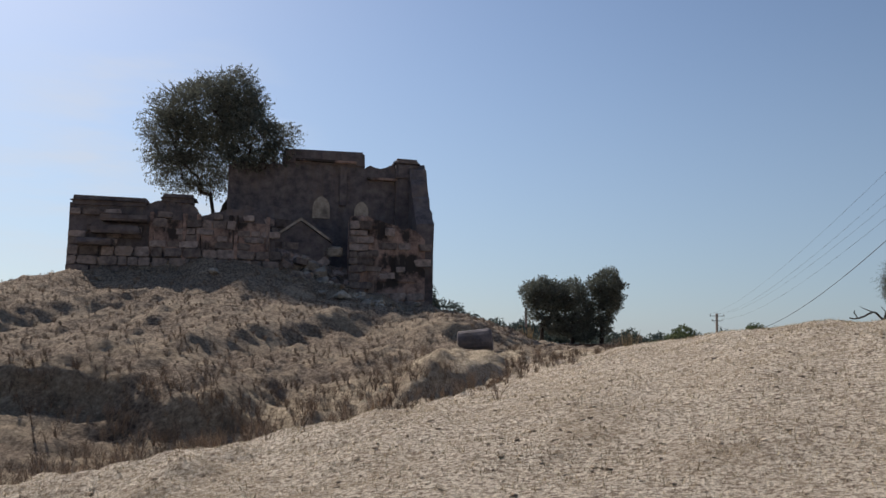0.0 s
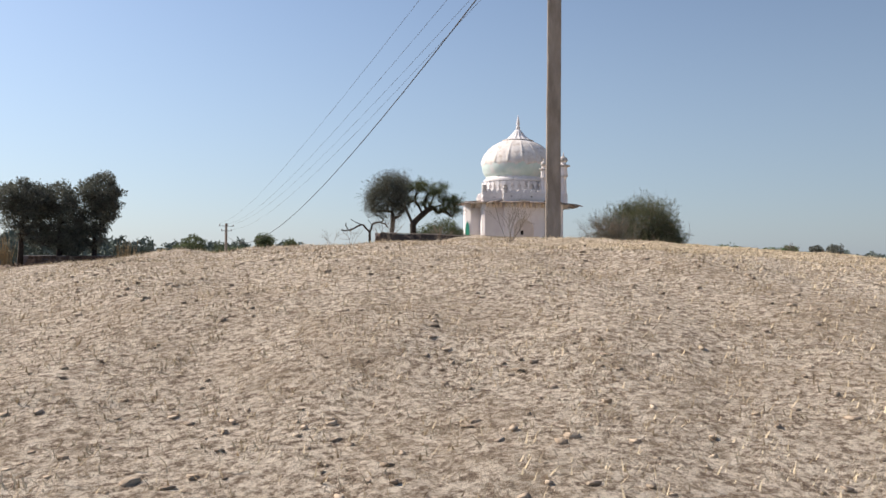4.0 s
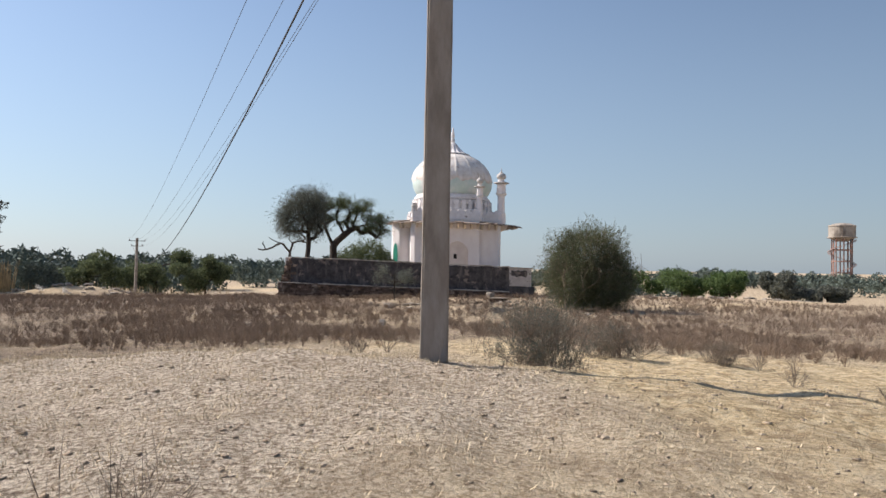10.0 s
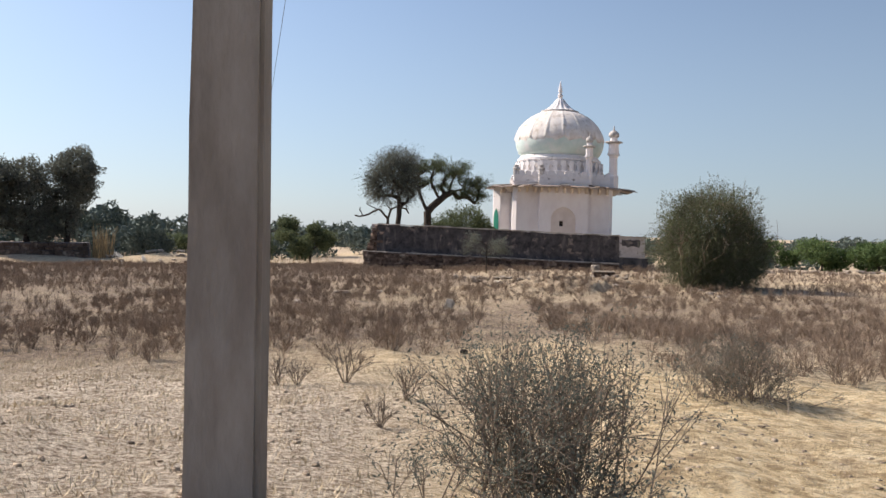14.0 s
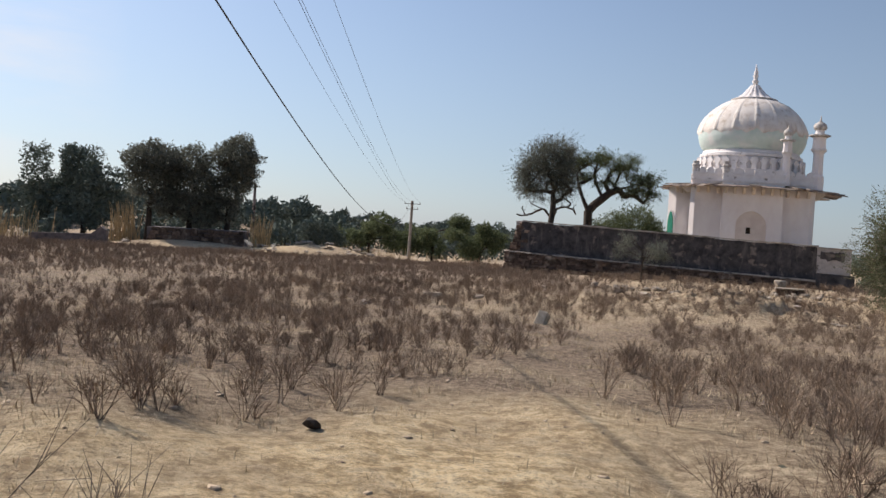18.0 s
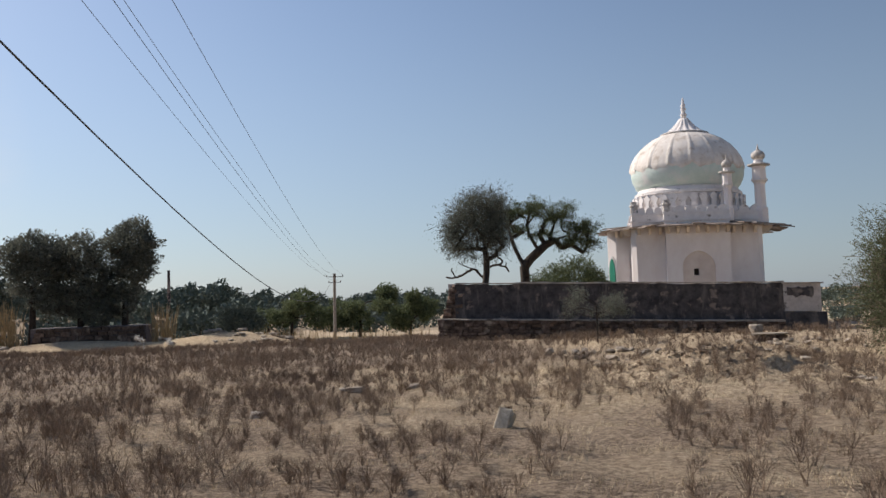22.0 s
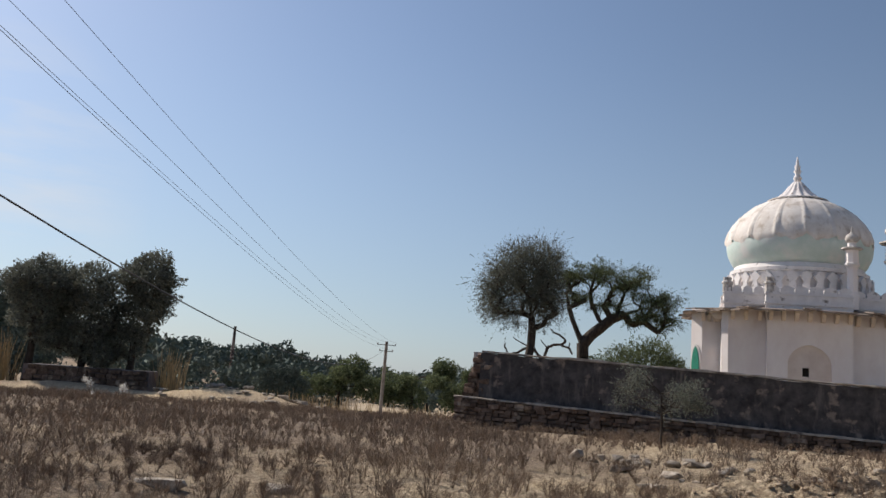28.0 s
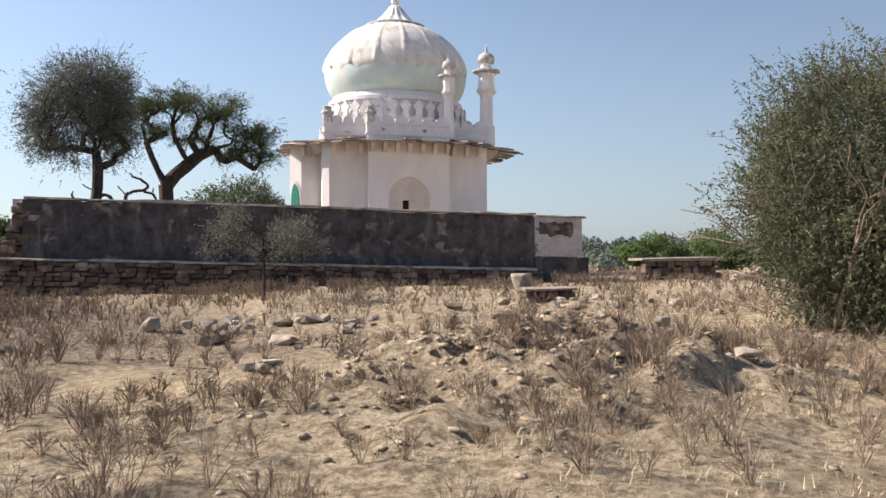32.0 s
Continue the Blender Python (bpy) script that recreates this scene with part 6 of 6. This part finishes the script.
def weed_field():
    rng = np.random.RandomState(7)
    temps = [weed_template(rng, rng.randint(9, 15), 1.0, 0.8) for _ in range(10)]
    temps_far = [weed_template(rng, rng.randint(5, 8), 1.0, 0.75, 2) for _ in range(10)]
    temps_back = [weed_template(rng, rng.randint(3, 5), 1.0, 0.75, 2) for _ in range(10)]
    n = 80000
    y = 19 + 62 * rng.uniform(size=n) ** 1.25
    x = -34 + 0.25 * y + rng.uniform(size=n) * (94 - 0.25 * y)
    s_, d_, b_ = cover(x, y)
    keep = 0.8 * (1 - 0.96 * s_) * (1 - 0.96 * d_)
    keep = keep * (0.34 + 0.66 * smooth(-0.45, 0.6, waves(x, y, 5.0, 31)))
    keep = keep * (0.62 + 0.38 * smooth(40, 50, y)) * (1 - 0.5 * smooth(45, 48, y) * smooth(21, 26, x) * (1 - smooth(54, 58, y)))
    keep = np.where(np.hypot((x - 13) / 8, (y - 83) / 5) < 1, 0.05 * keep, keep)
    keep = np.where(np.hypot(x - 22.30, y - 38.66) < 1.2, 0, keep)
    keep = np.maximum(keep, 0.62 * smooth(46, 54, y) * (1 - smooth(76, 80, y)) * (1 - smooth(27, 31, x)))
    keep = np.where((x < 4) & (y < 50), 0, keep)
    keep = np.where(x < 15.5 - 0.62 * (y - 21), 0, keep)
    back = np.array(TOMB_M.inverted())
    px, py = back[0, 0] * x + back[0, 1] * y + back[0, 3], back[1, 0] * x + back[1, 1] * y + back[1, 3]
    keep = np.where((px > -15.3) & (px < 5.0) & (py > -16.9) & (py < 3), 0, keep)
    keep = np.where(((x > 43) & (y > 57)) | ((x > 30) & (y < 27)), 0.25 * keep, keep)
    # the walked line stays clear
    keep = np.where(np.hypot(x - 19.0, (y - 25) * 0.8) < 1.1, 0, keep)
    keep = np.where((np.abs((x - 21.0) - 0.45 * (y - 31)) < 0.8) & (y < 40), 0, keep)
    pick = np.nonzero(rng.uniform(size=n) < keep)[0][:15500]
    x, y = x[pick], y[pick]
    zs = lay(x, y) - 0.02
    hs = rng.uniform(0.22, 0.60, len(x)) * (0.8 + 0.35 * smooth(-0.6, 0.8, waves(x, y, 7.0, 33)))
    segs, near_segs = [], []
    for x, y, z, h in zip(x, y, zs, hs):
        far = max(0, min(math.hypot(x - 18, y - 22), math.hypot(x - 24, y - 38)) - 6)
        t = (temps if far < 7 else temps_far if far < 20 else temps_back)[rng.randint(10)]
        a = rng.uniform(0, 6.28)
        c, s = math.cos(a), math.sin(a)
        R = np.array([[c, -s, 0], [s, c, 0], [0, 0, 1]]).T * h
        o = np.array([x, y, z])
        # thicker stems where they stand far off, as bundles
        thick = 0.40 + 0.036 * far
        q = np.concatenate([t[:, :3] @ R + o, t[:, 3:6] @ R + o, t[:, 6:] * min(thick, 2.3)], 1)
        (near_segs if far < 1.5 else segs).append(q)
    v, f = ribbons(np.concatenate(near_segs), rng)
    tagged(raw("dry_weeds", v, f, TWIG_DARK), "field of knee-high dry brown branching weeds", "weeds", kind="stuff")
    v, f = ribbons(np.concatenate(segs), rng)
    tagged(raw("dry_weeds", v, f, TWIG_DARK), "field of knee-high dry brown branching weeds", "weeds", kind="stuff")


weed_field()


def gully_brush():
    rng = np.random.RandomState(8)
    temps = [weed_template(rng, 7, 1.0, 0.45, 2) for _ in range(6)]
    segs = []
    for _ in range(900):
        a = rng.uniform(-13, 10)
        b = rng.normal() * 1.6
        x, y = -6 + 0.6 * a + 0.8 * b, 11.5 + 0.8 * a - 0.6 * b
        t = temps[rng.randint(6)]
        h = rng.uniform(0.25, 0.6)
        o = np.array([x, y, gz(x, y) - 0.03])
        segs.append(np.concatenate([t[:, :3] * h + o, t[:, 3:6] * h + o, t[:, 6:] * 0.6], 1))
    xs, ys = rng.uniform(-22, 2, 3200), rng.uniform(15, 34, 3200)
    for x, y, z in zip(xs, ys, lay(xs, ys) - 0.03):
        t = temps[rng.randint(6)]
        h = rng.uniform(0.08, 0.26)
        o = np.array([x, y, z])
        segs.append(np.concatenate([t[:, :3] * h + o, t[:, 3:6] * h + o, t[:, 6:] * 0.6], 1))
    x, y = rng.uniform(-20, 3, 9000), rng.uniform(8, 26, 9000)
    bank = (y - 15.2) - 0.38 * (x + 6.0) + 1.1 * waves(x, y, 6.0, 11)
    near = np.nonzero((np.abs(bank + 0.1) < 0.75) & (waves(x, y, 6.5, 12) > -0.5))[0][:1100]
    for i in near:
        t = temps[rng.randint(6)]
        h = rng.uniform(0.15, 0.42)
        o = np.array([x[i], y[i], gz(x[i], y[i]) - 0.03])
        segs.append(np.concatenate([t[:, :3] * h + o, t[:, 3:6] * h + o, t[:, 6:] * 0.7], 1))
    segs = [q for q in segs if not (abs(q[0, 0] + 0.4) < 0.9 and 17.5 < q[0, 1] < 23.2)]
    v, f = ribbons(np.concatenate(segs), rng)
    tagged(raw("gully_brush", v, f, TWIG_DARK), "tangled brown dry brush in the gully", "brush", kind="stuff")


gully_brush()


def reeds():
    rng = np.random.RandomState(9)
    segs = []
    for cx, cy, w, d, n, h in ((-13.5, 86, 5, 3, 900, 3.0), (18, 101, 6, 3, 420, 2.2), (9.8, 93, 0.8, 0.8, 90, 3.2), (29, 103, 4, 3, 160, 2.0), (-1.5, 92, 1.2, 1.0, 120, 3.4)):
        for _ in range(n):
            x, y = cx + rng.normal() * w * 0.55, cy + rng.normal() * d * 0.6
            z = gz(x, y)
            hh = h * rng.uniform(0.5, 1.1)
            l = rng.normal(size=2) * 0.13 * hh
            segs.append((x, y, z - 0.05, x + l[0], y + l[1], z + hh, 0.035, 0.012))
    v, f = tubes(segs, 3)
    tagged(raw("dry_reeds", v, f, REED), "stands of tall dry straw-coloured reeds", "reeds", kind="stuff")


reeds()


def straw_grass():
    """Short dry grass on the mound, thick where the walker passes."""
    rng = np.random.RandomState(10)
    n = 520000
    x, y = rng.uniform(-4, 22, n), rng.uniform(1.5, 30, n)
    s_, d_, b_ = cover(x, y)
    clumpy = smooth(-0.2, 0.5, 0.5 * waves(x, y, 1.3, 41) + waves(x, y, 0.42, 42) + 0.7 * waves(x, y, 0.16, 45))
    keep = rng.uniform(size=n) < (0.06 + 0.94 * s_) * (0.2 + 0.8 * clumpy) * (1 - 0.75 * d_)
    x, y = x[keep], y[keep]
    z = lay(x, y)
    k = len(x)
    h = rng.uniform(0.010, 0.046, k)
    w = rng.uniform(0, 6.28, k)
    l = rng.uniform(0.3, 1.7, k) * h
    bx, by = np.cos(w), np.sin(w)
    wid = rng.uniform(0.002, 0.0058, k)
    a = np.stack([x - by * wid, y + bx * wid, z - 0.008], 1)
    b = np.stack([x + by * wid, y - bx * wid, z - 0.008], 1)
    c = np.stack([x + bx * l, y + by * l, z + h], 1)
    v = np.stack([a, b, c], 1).reshape(-1, 3)
    tagged(raw("straw_grass", v, np.arange(3 * k).reshape(-1, 3), STRAW), "short dry straw grass covering the mound", "grass", kind="stuff")


straw_grass()


def plain_grass():
    """Broken dry grass between the weeds of the plain."""
    rng = np.random.RandomState(14)
    n = 420000
    x, y = rng.uniform(8, 40, n), rng.uniform(21, 54, n)
    s_, d_, b_ = cover(x, y)
    clumpy = smooth(-0.2, 0.9, waves(x, y, 1.6, 43) + 0.7 * waves(x, y, 0.55, 44))
    keep = rng.uniform(size=n) < clumpy * (1 - 0.8 * d_)
    x, y = x[keep], y[keep]
    z = lay(x, y)
    k = len(x)
    h = rng.uniform(0.015, 0.085, k)
    w = rng.uniform(0, 6.28, k)
    l = rng.uniform(0.2, 1.3, k) * h
    bx, by = np.cos(w), np.sin(w)
    wid = rng.uniform(0.0018, 0.005, k)
    a = np.stack([x - by * wid, y + bx * wid, z - 0.01], 1)
    b = np.stack([x + by * wid, y - bx * wid, z - 0.01], 1)
    c = np.stack([x + bx * l, y + by * l, z + h], 1)
    v = np.stack([a, b, c], 1).reshape(-1, 3)
    tagged(raw("plain_grass", v, np.arange(3 * k).reshape(-1, 3), STRAW), "broken dry straw between the weeds of the plain", "grass", kind="stuff")


plain_grass()


def shrub(x, y, h, seed, stems, spread, label, mat=TWIG, leaves=0, name="dry_shrub", r=1.0, base=0.03):
    rng = np.random.RandomState(seed)
    t = weed_template(rng, stems, 1.0, spread, 3, base)
    if base > 0.1:
        low = weed_template(rng, stems, 0.55, 2.4, 3, base * 1.5)
        low[:, 2], low[:, 5] = np.maximum(low[:, 2], 0), np.maximum(low[:, 5], 0.02)
        t = np.concatenate([t, low])
    segs = np.concatenate([t[:, :6] * h, t[:, 6:] * (0.35 + 0.6 * h) * r], 1)
    root = thing(name, (x, y, gz(x, y) - 0.02), label, "shrub")
    v, f = tubes(segs, 4)
    raw("branchwork", v, f, mat, root)
    if leaves:
        tips = segs[rng.randint(0, len(segs), leaves), 3:6] + rng.normal(size=(leaves, 3)) * 0.03
        v, f = blades(tips, 0.0065, rng, 1.6)
        raw("foliage", v, f, LEAF_GREY, root)
    return root


for k, (x, y, h) in enumerate(((8.77, 14.98, 0.62), (9.69, 12.92, 0.72), (8.85, 13.24, 0.42), (7.49, 13.49, 0.30), (7.83, 13.69, 0.36))):
    shrub(x, y, h, 200 + k, 11 if k < 3 else 4, 1.0, "small leafless branching shrub on the straw mound", r=0.42)
shrub(14.88, 17.85, 0.95, 300, 62, 0.66, "spreading grey-green thorny shrub beside the pole", leaves=15000, name="thorny_shrub", r=0.55, base=0.17)
shrub(18.9, 21.3, 0.82, 301, 60, 1.1, "low grey-green thorny shrub on sandy ground", leaves=7000, name="thorny_shrub", r=0.6, base=0.22)
shrub(20.6, 20.4, 0.55, 302, 50, 1.1, "low tangled thorny shrub at the foot of the mound", leaves=1200, name="thorny_shrub", r=0.6, base=0.2)
for k, (x, y, h) in enumerate(((16.6, 22.2, 0.95), (17.0, 22.4, 0.75))):
    shrub(x, y, h, 310 + k, 4, 0.5, "few tall bare dark stalks at the foot of the mound", r=0.5)
for k, (x, y, h) in enumerate(((15.1, 22.5, 0.6), (14.6, 22.45, 0.35), (15.35, 21.3, 0.5), (14.8, 20.2, 0.3), (21.2, 22.2, 0.45), (23.6, 25.2, 0.45), (24.2, 26.2, 0.5), (16.8, 14.9, 0.3), (17.4, 16.4, 0.35), (20.9, 19.8, 0.4), (14.4, 22.4, 0.4), (26.0, 24.0, 0.5), (28.5, 26.0, 0.5))):
    shrub(x, y, h, 320 + k, 12, 0.95, "small leafless branching shrub on sandy ground", r=0.75)
for x, y, s_ in ((17.5, 25.3, 0.2), (10.9, 12.0, 0.06), (9.9, 11.6, 0.05)):
    ob = stone(x, y, s_, s_ * 0.8, s_ * 0.7, 40 * x, 3, "dark_clod", "dark lump of dung on the bare ground", "dark lumps")
    ob.data = ob.data.copy()
    ob.data.materials.clear()
    ob.data.materials.append(BARK)


def flowering_weed(x, y, h, seed, count):
    """A tall stalk with clusters of pale blossom."""
    rng = np.random.RandomState(seed)
    root = thing("flowering_weed", (x, y, gz(x, y) - 0.02), "tall dry weed with clusters of whitish blossom", "weed")
    t = weed_template(rng, 3, 1.0, 0.3)
    v, f = tubes(np.concatenate([t[:, :6] * h, t[:, 6:]], 1), 4)
    raw("stalks", v, f, TWIG, root)
    tips = t[rng.randint(len(t) // 2, len(t), count), 3:6] * h
    for k in range(count):
        v, f = blades(tips[k] + rng.normal(size=(70, 3)) * np.array([0.05, 0.05, 0.06]) * h, 0.022 * h, rng, 1.1)
        raw("blossom", v, f, BLOSSOM, root)


flowering_weed(11.91, 69.3, 1.05, 401, 6)
flowering_weed(13.2, 69.2, 0.95, 402, 6)


def clods():
    """Crumbled earth on the dug heap and over the trodden ground before the wall."""
    rng = np.random.RandomState(17)
    vs = np.array([(a, b, c) for c in (-0.5, 0.5) for b in (-0.5, 0.5) for a in (-0.5, 0.5)])
    fs = np.array([(0, 2, 3, 1), (4, 5, 7, 6), (0, 1, 5, 4), (1, 3, 7, 5), (3, 2, 6, 7), (2, 0, 4, 6)])
    n1, n2, n3, n4 = 1800, 2600, 900, 15000
    mu, mv = rng.uniform(-18, 6, n4), rng.normal(0.5, 5.0, n4)
    x = np.concatenate([rng.normal(30.6, 1.5, n1), rng.uniform(24, 39, n2), rng.uniform(12, 26, n3), 12.9 + 0.64 * mu + 0.77 * mv])
    y = np.concatenate([rng.normal(45.7, 0.9, n1), rng.uniform(40, 54, n2), rng.uniform(20, 36, n3), 16.4 + 0.77 * mu - 0.64 * mv])
    s = np.concatenate([0.012 + 0.06 * rng.uniform(0, 1, n1) ** 3, 0.008 + 0.04 * rng.uniform(0, 1, n2) ** 4, 0.01 + 0.03 * rng.uniform(0, 1, n3) ** 2, 0.006 + 0.024 * rng.uniform(0, 1, n4) ** 3])
    z = lay(x, y)
    k = len(x)
    q = (vs[None] + 0.3 * rng.uniform(-1, 1, (k, 8, 3))) * s[:, None, None]
    q = q * np.stack([rng.uniform(0.8, 2.0, k), np.ones(k), rng.uniform(0.3, 0.7, k)], 1)[:, None]
    a = rng.uniform(0, 6.28, (k, 1))
    q = np.stack([q[..., 0] * np.cos(a) - q[..., 1] * np.sin(a), q[..., 0] * np.sin(a) + q[..., 1] * np.cos(a), q[..., 2]], 2)
    V = q + np.stack([x, y, z + 0.1 * s], 1)[:, None]
    F = fs[None] + 8 * np.arange(k)[:, None, None]
    tagged(raw("dirt_clods", V.reshape(-1, 3), F.reshape(-1, 4), CLOD), "crumbled clods of dry brown earth on mound and heap", "clods", kind="stuff")


clods()
